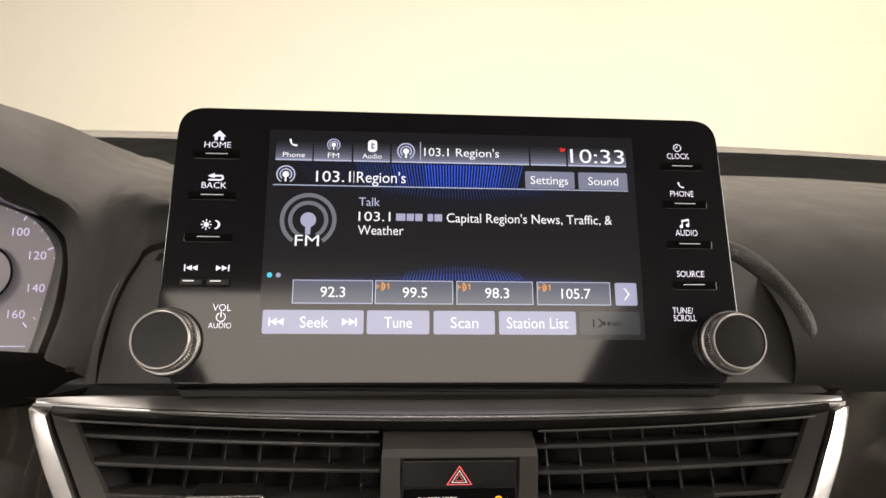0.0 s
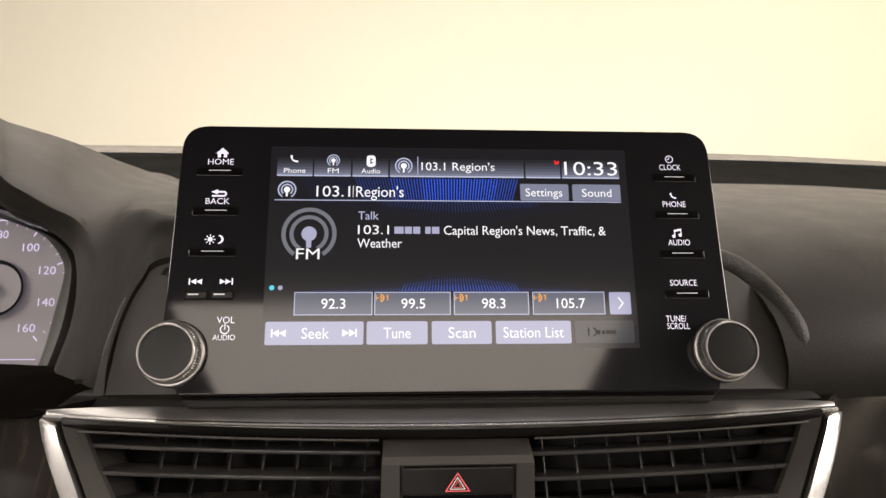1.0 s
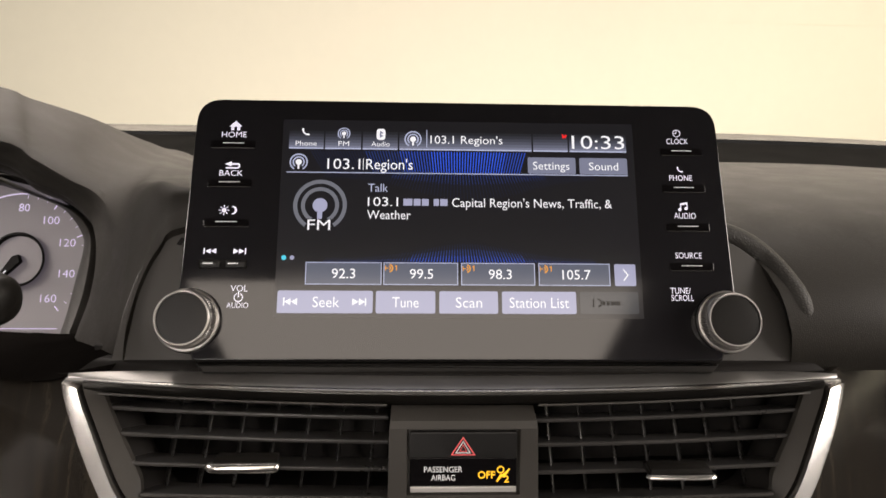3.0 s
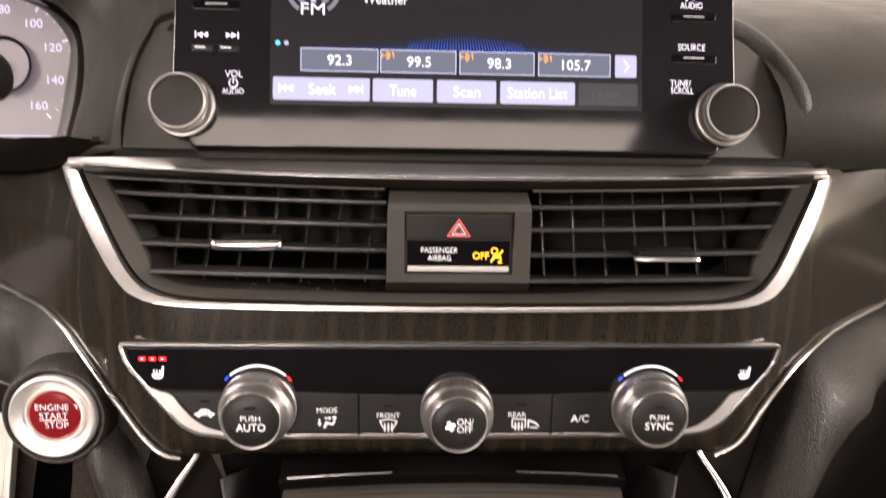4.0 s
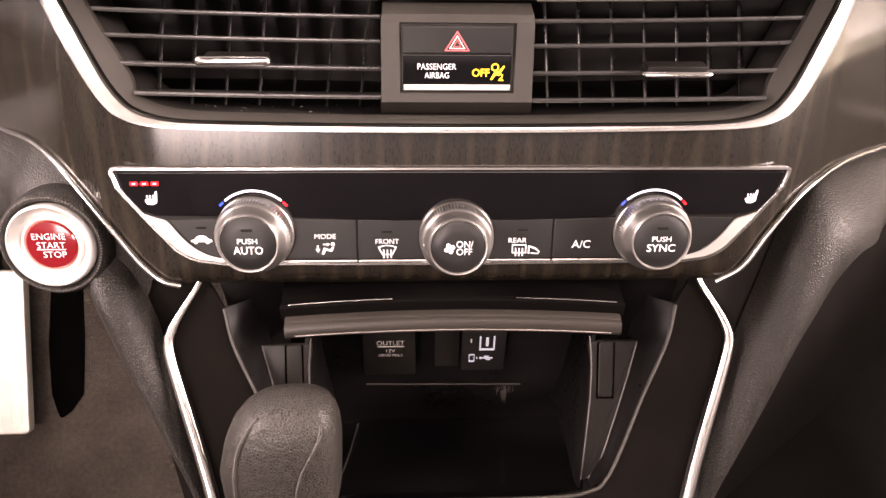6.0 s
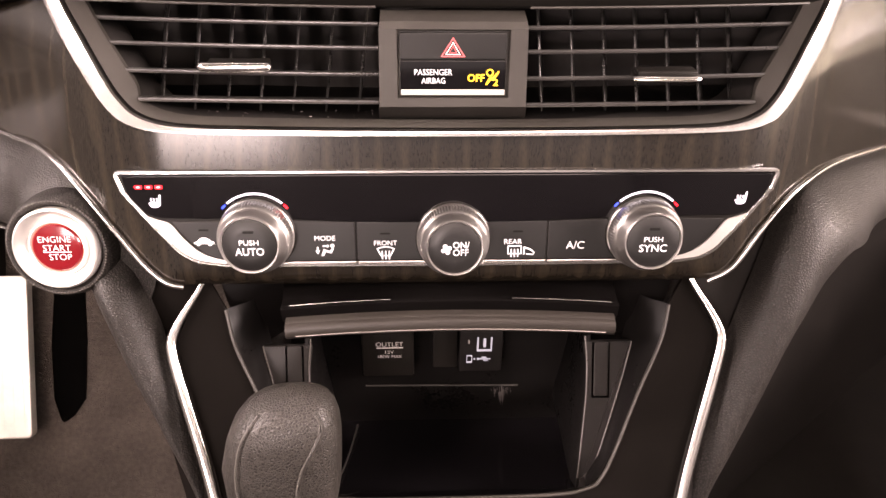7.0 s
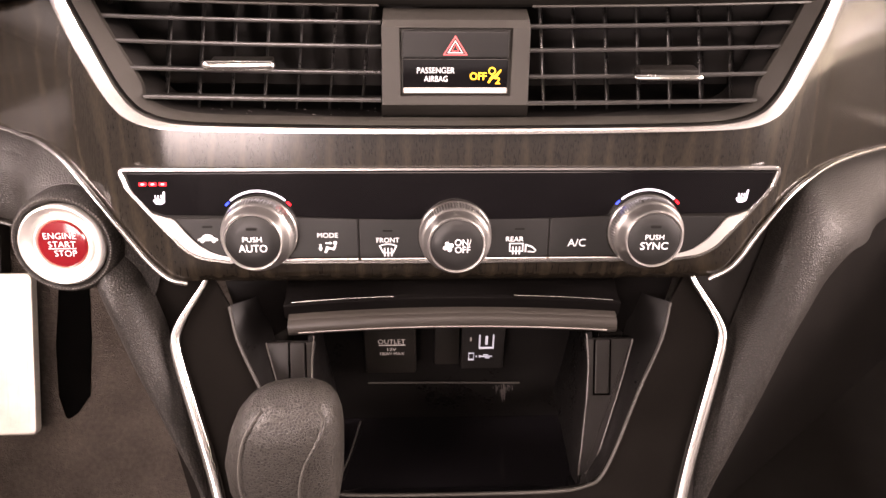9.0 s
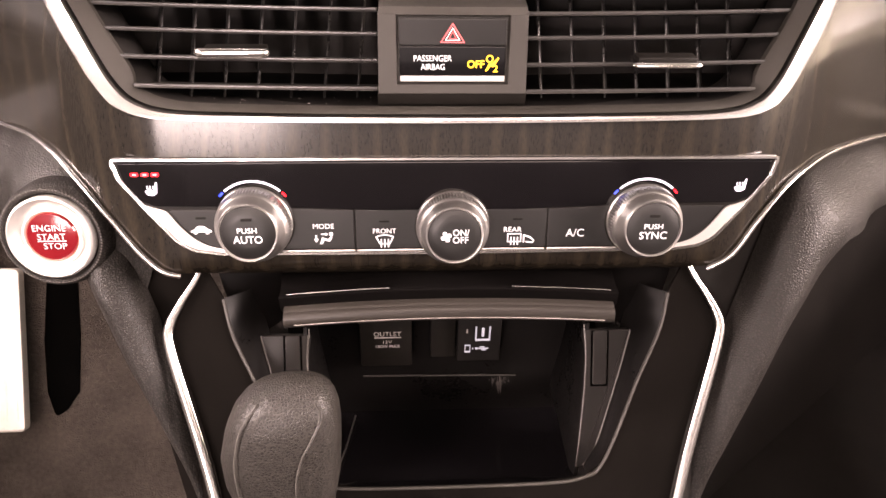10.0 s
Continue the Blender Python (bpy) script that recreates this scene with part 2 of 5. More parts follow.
def flat(poly, n=0.0, bm=None):
    bm = bm or bmesh.new()
    bm.faces.new([bm.verts.new((p[0], p[1], n)) for p in poly])
    return bm


def turned(profile, cx=0.0, cy=0.0, seg=64, teeth=(), depth=0.0, close=True):
    """A profile of (radius, height) turned about the local normal; rows named in teeth are knurled."""
    bm = bmesh.new()
    rings = []
    for k, (r, h) in enumerate(profile):
        ring = []
        for i in range(seg):
            a = 2 * math.pi * i / seg
            rr = r + (depth if (k in teeth and i % 2) else 0)
            ring.append(bm.verts.new((cx + rr * math.cos(a), cy + rr * math.sin(a), h)))
        rings.append(ring)
    for a, b in zip(rings, rings[1:]):
        for i in range(seg):
            bm.faces.new((a[i - 1], a[i], b[i], b[i - 1]))
    if close:
        bm.faces.new(rings[-1])
        bm.faces.new(rings[0][::-1])
    return bm


def ring_flat(cx, cy, r0, r1, n, a0=0.0, a1=360.0, seg=40, bm=None):
    bm = bm or bmesh.new()
    rows = []
    for i in range(seg + 1):
        a = radians(a0 + (a1 - a0) * i / seg)
        rows.append([bm.verts.new((cx + r * math.cos(a), cy + r * math.sin(a), n)) for r in (r0, r1)])
    for a, b in zip(rows, rows[1:]):
        bm.faces.new((a[0], a[1], b[1], b[0]))
    return bm


def catmull(pts, per):
    """A smooth curve through points, per steps for each span."""
    pts = [Vector(p) for p in pts]
    ext = [2 * pts[0] - pts[1]] + pts + [2 * pts[-1] - pts[-2]]
    out = []
    for i in range(1, len(ext) - 2):
        p0, p1, p2, p3 = ext[i - 1 : i + 3]
        for k in range(per):
            t = k / per
            out.append(0.5 * ((2 * p1) + (p2 - p0) * t + (2 * p0 - 5 * p1 + 4 * p2 - p3) * t * t + (3 * p1 - p0 - 3 * p2 + p3) * t ** 3))
    out.append(pts[-1])
    return out


def sheet(rows, per_row=4, per_col=4, thick=(0, 4, -2)):
    """A smooth skin through rows of points, closed behind at an offset."""
    fine = [catmull(r, per_col) for r in rows]
    cols = [catmull([r[i] for r in fine], per_row) for i in range(len(fine[0]))]
    bm = bmesh.new()
    front = [[bm.verts.new(p) for p in c] for c in cols]
    back = [[bm.verts.new(p + Vector(thick)) for p in c] for c in cols]
    nc, nr = len(cols), len(cols[0])
    for g in (front, back):
        for i in range(nc - 1):
            for j in range(nr - 1):
                q = (g[i][j], g[i + 1][j], g[i + 1][j + 1], g[i][j + 1])
                bm.faces.new(q if g is front else q[::-1])
    edge = [(i, 0) for i in range(nc)] + [(nc - 1, j) for j in range(1, nr)] + [(i, nr - 1) for i in range(nc - 2, -1, -1)] + [(0, j) for j in range(nr - 2, 0, -1)]
    for (a, b), (c, d) in zip(edge, edge[1:] + edge[:1]):
        bm.faces.new((front[a][b], back[a][b], back[c][d], front[c][d]))
    bmesh.ops.recalc_face_normals(bm, faces=bm.faces)
    return bm


def sweep(path, section, per=6, up=(0, 0, 1), scales=None, closed=False, smooth=True):
    """A section (list of side, up offsets) drawn along a smooth path."""
    pts = catmull(path, per) if smooth else [Vector(p) for p in path]
    n = len(pts)
    bm = bmesh.new()
    rings = []
    for i, p in enumerate(pts):
        d = (pts[(i + 1) % n] - pts[i - 1]) if closed else (pts[min(i + 1, n - 1)] - pts[max(i - 1, 0)])
        d.normalize()
        side = d.cross(Vector(up)).normalized()
        top = side.cross(d)
        k = 1.0
        if scales:
            f = i / (n - 1) * (len(scales) - 1)
            a = min(int(f), len(scales) - 2)
            k = scales[a] + (scales[a + 1] - scales[a]) * (f - a)
        rings.append([bm.verts.new(p + side * (s * k) + top * (u * k)) for s, u in section])
    m = len(section)
    pairs = list(zip(rings, rings[1:])) + ([(rings[-1], rings[0])] if closed else [])
    for a, b in pairs:
        for i in range(m):
            bm.faces.new((a[i - 1], a[i], b[i], b[i - 1]))
    if not closed:
        bm.faces.new(rings[0][::-1])
        bm.faces.new(rings[-1])
    bmesh.ops.recalc_face_normals(bm, faces=bm.faces)
    return bm


def oval(a, b, seg=12):
    return [(a * math.cos(2 * math.pi * i / seg), b * math.sin(2 * math.pi * i / seg)) for i in range(seg)]


def box(x0, y0, z0, x1, y1, z1, bevel=0.0, bm=None):
    bm = bm or bmesh.new()
    made = bmesh.ops.create_cube(bm, size=1.0)["verts"]
    for v in made:
        v.co = Vector(((x0 + x1) / 2 + v.co.x * (x1 - x0), (y0 + y1) / 2 + v.co.y * (y1 - y0), (z0 + z1) / 2 + v.co.z * (z1 - z0)))
    if bevel:
        edges = list({e for v in made for e in v.link_edges})
        bmesh.ops.bevel(bm, geom=edges, offset=bevel, segments=2, affect="EDGES", profile=0.5)
    return bm


def mesh_from(name, bm, material, angle=38):
    bmesh.ops.scale(bm, vec=(0.001,) * 3, verts=bm.verts)
    me = bpy.data.meshes.new(name)
    bm.to_mesh(me)
    bm.free()
    me.materials.append(material)
    me.polygons.foreach_set("use_smooth", [True] * len(me.polygons))
    me.set_sharp_from_angle(angle=radians(angle))
    return me


def part(name, bm, material, parent, label="", kind=""):
    ob = new(name, mesh_from(name, bm, material))
    ob.parent = parent
    return tagged(ob, label=label, kind=kind)


def thing(name, label, category, m=None, group="", kind=""):
    ob = new(name)
    ob.empty_display_size = 0.02
    if m is not None:
        ob.matrix_world = m
    return tagged(ob, label, category, group, kind)


def solo(name, bm, material, label, category, kind="", group=""):
    return tagged(new(name, mesh_from(name, bm, material)), label, category, group, kind)


def panel_frame(x, y, z, slope):
    """The pose of a panel that leans away at the top: x across, y up along it, z out towards the seats."""
    a = math.atan(slope)
    return Matrix(((1, 0, 0, x), (0, math.sin(a), -math.cos(a), y), (0, math.cos(a), math.sin(a), z), (0, 0, 0, 1)))


def glyphs(body, bold):
    c = bpy.data.curves.new("lettering", "FONT")
    c.body, c.resolution_u, c.offset, c.fill_mode = body, 3, bold, "FRONT"
    ob = bpy.data.objects.new("lettering", c)
    scene.collection.objects.link(ob)
    me = bpy.data.meshes.new_from_object(ob.evaluated_get(bpy.context.evaluated_depsgraph_get()))
    bpy.data.objects.remove(ob)
    bpy.data.curves.remove(c)
    return me


def cap_height():
    me = glyphs("H", 0.0)
    ys = [v.co.y for v in me.vertices]
    bpy.data.meshes.remove(me)
    return max(ys) - min(ys)


CAP = cap_height()


def text(body, x0, x1, y, cap, n, material, parent, bold=0.008, label="", name="lettering", m=None):
    """Lettering from x0 to x1, with capitals of height cap about the middle line y, n above the panel. m: a local pose."""
    me = glyphs(body, bold)
    xs = [v.co.x for v in me.vertices]
    wide = max(xs) - min(xs)
    k = (x1 - x0) / wide
    me.transform(Matrix.Translation((0, 0, 0)) @ Matrix.Diagonal((k / 1000, cap / CAP / 1000, 1, 1)) @ Matrix.Translation((-min(xs), -CAP / 2, 0)))
    me.transform(Matrix.Translation((x0 / 1000, y / 1000, n / 1000)))
    if m is not None:
        me.transform(m)
    me.name = name
    me.materials.clear()
    me.materials.append(material)
    ob = new(name, me)
    ob.parent = parent
    return tagged(ob, label=label)


# ---- the hall outside and the closed cabin ----
wall = solo("backdrop_wall", box(-9000, 5200, -200, 9000, 5300, 4200), CREAM, "cream painted hall wall in front of the car", "wall", "structure")
for bounds in ((-303, 5198, -200, -299, 5202, 4200), (-9000, 5198, 1696, 9000, 5202, 1699)):
    part("wall_joint", box(*bounds), CREAM, wall)
# Unseen wall, added to give the right wood a bright reflection.
solo("wall_right_reflector", box(5000, -3000, -200, 5100, 5196, 4200), CREAM, "unseen cream wall added for the right wood to reflect", "wall", "structure")
solo("ground", box(-9000, -9000, -60, 9000, 9000, 0), surface("pale_concrete", (0.4, 0.38, 0.34), 0.6, stain=2), "pale concrete hall floor under the car", "floor", "structure")


def cabin():
    c = surface("dark_cabin_trim", (0.05, 0.047, 0.042), 0.7)
    seat = surface("black_seat_cloth", (0.05, 0.047, 0.043), 0.85)
    solo("floor", box(-760, -1700, 330, 760, 900, 350), surface("black_floor_carpet", (0.012, 0.0105, 0.0095), 0.95, grain=0.001, grain_scale=1400, spec=0.05), "dark carpeted cabin floor", "floor", "structure")
    # Unseen roof; its opening is placed for the display's reflection and overhead light.
    roof = bmesh.new()
    for b in ((-620, -195, 1235, 620, 330, 1245), (-620, -1500, 1235, 620, -520, 1245), (-620, -520, 1235, -335, -195, 1245), (290, -520, 1235, 620, -195, 1245)):
        box(*b, bm=roof)
    solo("ceiling", roof, HEADLINER, "unseen grey headliner with an opening added to let light in", "ceiling", "structure")
    # Unseen side walls, cut at heights that shape what the wood reflects.
    for s, name in ((-1, "wall_left"), (1, "wall_right")):
        bm = box(s * 760, -1700, 340, s * 790, -1200, 850)
        box(s * 760, 420, 340, s * 790, 900, 900 if s < 0 else 800, bm=bm)
        box(s * 760, -300, 340, s * 790, 420, 960 if s < 0 else 800, bm=bm)
        box(s * 760, -1200, 340, s * 790, -300, 850 if s < 0 else 868, bm=bm)
        if s > 0:
            box(700, -1700, 850, 790, -1200, 1260, bm=bm)
        solo(name, bm, c, "unseen dark door panel, sill heights set to shape reflections", "door panel", "structure")
    # Unseen rear wall; its top edge splits bright from dark reflections.
    rear = box(-760, -1720, 340, 760, -1690, 858)
    solo("wall_rear", rear, seat, "unseen black seat back, cut low to shape reflections", "seat", "structure")
    solo("wall_firewall", box(-760, 880, 340, 760, 900, 930), c, "dark carpeted bulkhead ahead of the footwells", "bulkhead", "structure")


cabin()


# ---- wood trim across the dashboard ----
def falloff(x):
    d = max(0.0, abs(x) - 130)
    if d < 55:
        return 0.0082 * d * d
    return 24.8 + 0.902 * (d - 55) if d < 190 else 146.6 + 120 * (1 - math.exp(-(d - 190) * 0.902 / 120))


def wood_y(x, z):
    top = min(1.0, max(0.0, (z - 838) / 34)) * min(1.0, max(0.0, (abs(x) - 148) / 30))
    under = 0.06 * max(0.0, 756 - z) ** 2 * min(1.0, max(0.0, (138 - abs(x)) / 14))
    return 235.5 + 0.235 * (z - 801) + falloff(x) + 7 * top * top * (3 - 2 * top) + under


LOW_LEFT = [(0, 741.8), (100, 742.8), (122, 745.4), (130, 748), (137, 751.2), (147, 759), (160, 772.8), (168, 779.5), (175.2, 784.7), (184, 789.5), (194, 793.5), (205, 795.5), (217.6, 796), (235, 793.5), (252, 791), (420, 775), (760, 765)]
LOW_RIGHT = [(0, 741.8), (100, 742.8), (120, 745.2), (128, 748), (138.6, 756.4), (149.6, 771), (160.2, 781.8), (168, 786.6), (177.5, 789.2), (190, 789.6), (204, 788.2), (221, 785), (238.5, 781), (276.4, 771.6), (305, 763.6), (420, 740), (760, 720)]


def wood_top(x):
    return float(np.interp(-x, (165, 182, 198, 219, 253, 291, 760), (877, 876, 871, 864, 857, 849, 842)))


def wood_low(x):
    low = LOW_LEFT if x < 0 else LOW_RIGHT
    return float(np.interp(abs(x), [p[0] for p in low], [p[1] for p in low]))


def vent_y(x, z):
    """The gently bowed face of the vents."""
    return 249 + 0.394 * (z - 848.6) + (0.15 + (z - 820.6) / 55.9 * 0.38) * x * x / 1000


def in_vent(x, z):
    """Whether a place lies in the opening of the vents, behind their frame."""
    x = abs(x)
    if z < 822:
        return False
    if z > 874:
        return x < 181
    side = [(143, 821), (151.3, 826.8), (159.6, 835.4), (171.5, 852.9), (183, 876)]
    for (a, b), (c, d) in zip(side, side[1:]):
        if b <= z <= d:
            return x < a + (c - a) * (z - b) / (d - b) - 2
    return x < 143


def wood_trim():
    bm = bmesh.new()
    xs = sorted({*np.linspace(-264, 264, 177).round(1).tolist(), *np.linspace(-760, -264, 30).round(1).tolist(), *np.linspace(264, 760, 30).round(1).tolist()})
    rows = 48
    grid = []
    for x in xs:
        lo = wood_low(x)
        col = []
        for j in range(rows + 1):
            z = lo + (wood_top(x) - lo) * j / rows
            col.append(bm.verts.new((x, wood_y(x, z), z)))
        grid.append(col)
    for a, b in zip(grid, grid[1:]):
        for j in range(rows):
            c = (a[j].co + b[j + 1].co) / 2
            if not in_vent(c.x, c.z):
                bm.faces.new((a[j], b[j], b[j + 1], a[j + 1]))
    loose = [v for v in bm.verts if not v.link_faces]
    bmesh.ops.delete(bm, geom=loose, context="VERTS")
    bmesh.ops.solidify(bm, geom=bm.faces[:], thickness=3)
    ob = solo("wood_trim", bm, WOOD, "dark open-pored wood veneer trim across the dashboard", "trim", "structure")
    for s, side in ((-1, "left"), (1, "right")):
        path = [(s * x, wood_y(x, z) - 1.6, z - 0.5) for x, z in (LOW_LEFT if s < 0 else LOW_RIGHT)[3:]]
        part("chrome_strip", sweep(path, oval(1.35, 1.5, 14), 8, up=(0, -1, 0.2)), CHROME, ob, "thin satin chrome strip under the wood")
    return ob


wood_trim()


# ---- infotainment display ----
SCREEN = panel_frame(0, 0.30194, 0.945, 0.4417)


def display_unit():
    root = thing("infotainment_display", "black glass infotainment display with lit buttons and two chrome knobs", "car display", SCREEN)
    outline = rounded([(-124.5, -66), (124.5, -66), (133.5, -36), (131.2, 64.5), (-131.2, 64.5), (-133.5, -36)], [3, 3, 14, 13, 13, 14], 8)
    part("housing", slab(outline, -13, -0.6, 1.2), DEEP, root)
    inner = rounded([(-124, -65.3), (124, -65.3), (132.9, -36), (130.6, 63.9), (-130.6, 63.9), (-132.9, -36)], [3, 3, 14, 12.6, 12.6, 14], 8)
    part("glass_front", slab(inner, -0.8, 0.0, 0.5), GLASS, root, "glossy black glass front")
    part("lower_lip", slab(rounded([(-120, -71), (120, -71), (124.5, -66.3), (-124.5, -66.3)], 1, 3), -13, -3, 1), PLASTIC, root)
    # slots of the side buttons, each with a lit bar
    slots = [(-112.2, 40.1), (-112.8, 20), (-113.1, 0), (112, 38.9), (111.8, 19.6), (112.4, -0.4), (112.7, -20.2)]
    for x, y in slots:
        key = part("side_button", slab(rect(x - 10.8, y - 2.1, x + 10.8, y + 2.1, 0.6), 0.0, 0.35, 0.25), GLOSS, root, "narrow black button bar")
        part("bar_light", slab(rect(x - 5.1, y + 0.4, x + 5.1, y + 0.7, 0.1), 0.3, 0.6), PANEL_INK, key)
        part("lower_edge", flat(rect(x - 10.0, y - 2.0, x + 10.0, y - 1.8), 0.37), PLATE, key)
    part("rocker_recess", slab(rect(-124.6, -22.6, -101.9, -18.1, 1.2), 0.0, 0.25, 0.1), DEEP, root)
    for x in (-118.8, -107):
        key = part("rocker_key", slab(rect(x - 4.6, -21.9, x + 4.6, -18.9, 0.5), 0.2, 1.5, 0.5), KEY, root, "grey rocker key")
        part("key_mark", slab(rect(x - 3.6, -20.4, x + 1.2, -19.8), 1.4, 1.6), PANEL_INK, key)
    ink = dict(n=0.12, material=WHITE_INK, parent=root, bold=-0.003)
    text("HOME", -118.2, -105.9, 45.2, 2.9, **ink)
    text("BACK", -118.0, -106.7, 25.2, 2.9, **ink)
    text("VOL", -108.8, -100.8, -31.8, 3.0, **dict(ink, bold=-0.008))
    text("AUDIO", -110.2, -100.2, -39.8, 2.5, **dict(ink, bold=-0.008))
    text("CLOCK", 104.8, 115.9, 44.6, 2.9, **ink)
    text("PHONE", 104.9, 116.5, 25.2, 2.9, **ink)
    text("AUDIO", 105.9, 116.8, 5.6, 2.9, **ink)
    text("SOURCE", 105.0, 118.1, -14.5, 2.9, **ink)
    text("TUNE/", 101.3, 111.2, -31.9, 2.9, **ink)
    text("SCROLL", 101.6, 112.5, -35.4, 2.9, **ink)

    def icon(name, bm, mat=WHITE_INK):
        part(name, bm, mat, root)

    home = flat([(-114.8, 49.4), (-111.6, 52.4), (-108.4, 49.4), (-109.4, 49.4), (-109.4, 47.4), (-110.9, 47.4), (-110.9, 49.3), (-112.3, 49.3), (-112.3, 47.4), (-113.8, 47.4), (-113.8, 49.4)], 0.12)
    icon("home_icon", home)
    back = flat([(-115.6, 29.8), (-112.4, 31.2), (-112.4, 30.3), (-109.6, 30.3), (-109.6, 29.4), (-112.4, 29.4), (-112.4, 28.5)], 0.12)
    ring_flat(-109.7, 28.85, 0.65, 1.5, 0.12, -90, 90, 12, back)
    flat([(-115.2, 27.4), (-109.7, 27.4), (-109.7, 28.2), (-115.2, 28.2)], 0.12, back)
    icon("back_icon", back)
    sun = ring_flat(-114.5, 6.3, 0, 1.15, 0.12, seg=16)
    for i in range(8):
        a = math.pi / 4 * i
        u, w = Vector((math.cos(a), math.sin(a))), Vector((-math.sin(a), math.cos(a)))
        c = Vector((-114.5, 6.3))
        flat([c + u * 1.5 - w * 0.22, c + u * 2.5 - w * 0.22, c + u * 2.5 + w * 0.22, c + u * 1.5 + w * 0.22], 0.12, sun)
    icon("sun_icon", sun)
    moon = [(-110.4 + 2.1 * math.cos(a), 6.3 + 2.1 * math.sin(a)) for a in np.linspace(-1.7, 1.7, 14)] + [(-111.1 + 1.75 * math.cos(a), 6.3 + 1.75 * math.sin(a)) for a in np.linspace(1.35, -1.35, 12)]
    icon("moon_icon", flat(moon, 0.12))
    for x, d in ((-119.7, -1), (-105.8, 1)):
        bm = bmesh.new()
        for k in (0, 2.6):
            flat([(x + d * (k - 2.9), -12.6), (x + d * (k - 0.3), -13.9), (x + d * (k - 2.9), -15.2)], 0.12, bm)
        flat([(x + d * 2.5, -12.4), (x + d * 3.1, -12.4), (x + d * 3.1, -15.4), (x + d * 2.5, -15.4)], 0.12, bm)
        icon("skip_icon", bm)
    power = ring_flat(-105.0, -36.1, 1.75, 2.15, 0.12, 115, 425, 24)
    flat(rect(-105.2, -36.2, -104.8, -33.4), 0.12, power)
    icon("power_icon", power)
    clock = ring_flat(110.3, 48.9, 1.65, 2.0, 0.12, seg=24)
    flat([(110.3, 48.7), (110.3, 50.2), (110.0, 50.2), (110.0, 49.0), (109.0, 49.0), (109.0, 48.7)], 0.12, clock)
    icon("clock_icon", clock)

    def handset(x, y, k, n=0.12):
        bm = bmesh.new()
        arc = [Vector((x + k * (2.4 * math.cos(a) + 1.3), y + k * (2.4 * math.sin(a) + 1.3))) for a in np.linspace(math.pi * 1.02, math.pi * 1.48, 9)]
        inner2 = [Vector((x + k * (1.75 * math.cos(a) + 1.3), y + k * (1.75 * math.sin(a) + 1.3))) for a in np.linspace(math.pi * 1.48, math.pi * 1.02, 9)]
        flat(arc + inner2, n, bm)
        flat(rounded([(x - 1.3 * k, y + 0.9 * k), (x - 0.3 * k, y + 0.8 * k), (x - 0.4 * k, y + 2.0 * k), (x - 1.2 * k, y + 2.1 * k)], 0.3 * k, 3), n + 0.01, bm)
        flat(rounded([(x + 0.9 * k, y - 1.3 * k), (x + 2.1 * k, y - 1.2 * k), (x + 2.0 * k, y - 0.4 * k), (x + 0.8 * k, y - 0.3 * k)], 0.3 * k, 3), n + 0.01, bm)
        return bm

    icon("phone_icon", handset(110.2, 29.2, 0.9))
    note = flat([(109.3, 11.9), (113.0, 12.6), (113.0, 11.6), (109.3, 10.9)], 0.12)
    flat([(109.3, 8.7), (109.8, 8.7), (109.8, 11.4), (109.3, 11.4)], 0.13, note)
    flat([(112.5, 9.3), (113.0, 9.3), (113.0, 12.0), (112.5, 12.0)], 0.13, note)
    ring_flat(109.0, 8.7, 0, 0.85, 0.14, seg=12, bm=note)
    ring_flat(112.2, 9.3, 0, 0.85, 0.14, seg=12, bm=note)
    icon("music_icon", note)

    for s in (-1, 1):
        x, y, k = s * 127.2, -46.9, 0.87
        q = lambda rows: [(r * k, h) for r, h in rows]
        knob = part("volume_knob" if s < 0 else "tuning_knob", turned(q([(17.6, -8), (17.6, -2), (17.0, 0.8), (16.4, 1.6), (15.6, 2.0)]), x, y), PLASTIC, root, "round knob collar")
        part("base_ring", turned(q([(16.2, 0.5), (17.0, 1.0), (17.1, 2.2), (16.6, 2.9), (15.4, 3.2)]), x, y, 96), KNOB, knob, "silver base ring")
        part("knurled_barrel", turned(q([(15.6, 2.6), (15.6, 3.2), (15.4, 4.4), (15.1, 5.6), (14.8, 6.8), (14.4, 7.6)]), x, y, 140, (2, 3, 4), 0.55), KNOB, knob, "knurled satin silver barrel")
        part("rim", turned(q([(14.2, 7.4), (14.6, 7.9), (14.8, 8.8), (14.6, 9.8), (14.1, 10.3), (13.5, 10.3), (13.2, 9.7)]), x, y, 96), KNOB, knob, "satin silver rim")
        part("cap", turned(q([(13.4, 9.0), (13.3, 9.7), (11.6, 9.85), (6, 9.95), (0.3, 10)]), x, y), PLASTIC if s > 0 else KEY, knob, "matt black face")

    # the lit picture
    lcd = part("display_screen", slab(rect(-88.2, -45.6, 87.6, 53.5, 0.8), -0.2, 0.06), UI_BASE, root, "lit radio menu on a dark screen")

    def ui(name, bm, mat):
        return part(name, bm, mat, lcd)

    def word(body, x0, x1, y, cap, mat=UI_WHITE, bold=0.0):
        return text(body, x0, x1, y, cap, 0.3, mat, lcd, bold)

    for x0, x1 in ((-85, -67.9), (-67.2, -49.4), (-48.6, -31.2), (-30.4, 35.9), (36.7, 54.2), (55, 83.9)):
        for k, shade in enumerate(UI_FADE):
            ui("menu_tab", flat(rect(x0, 38.6 + 1.5 * k, x1, 40.1 + 1.5 * k), 0.14), shade)
        ui("tab_edge", flat(rect(x0, 38.2, x1, 38.9, 0.3, 2), 0.16), UI_EDGE)
    word("Phone", -81.7, -71.3, 41.0, 2.4, bold=0.0)
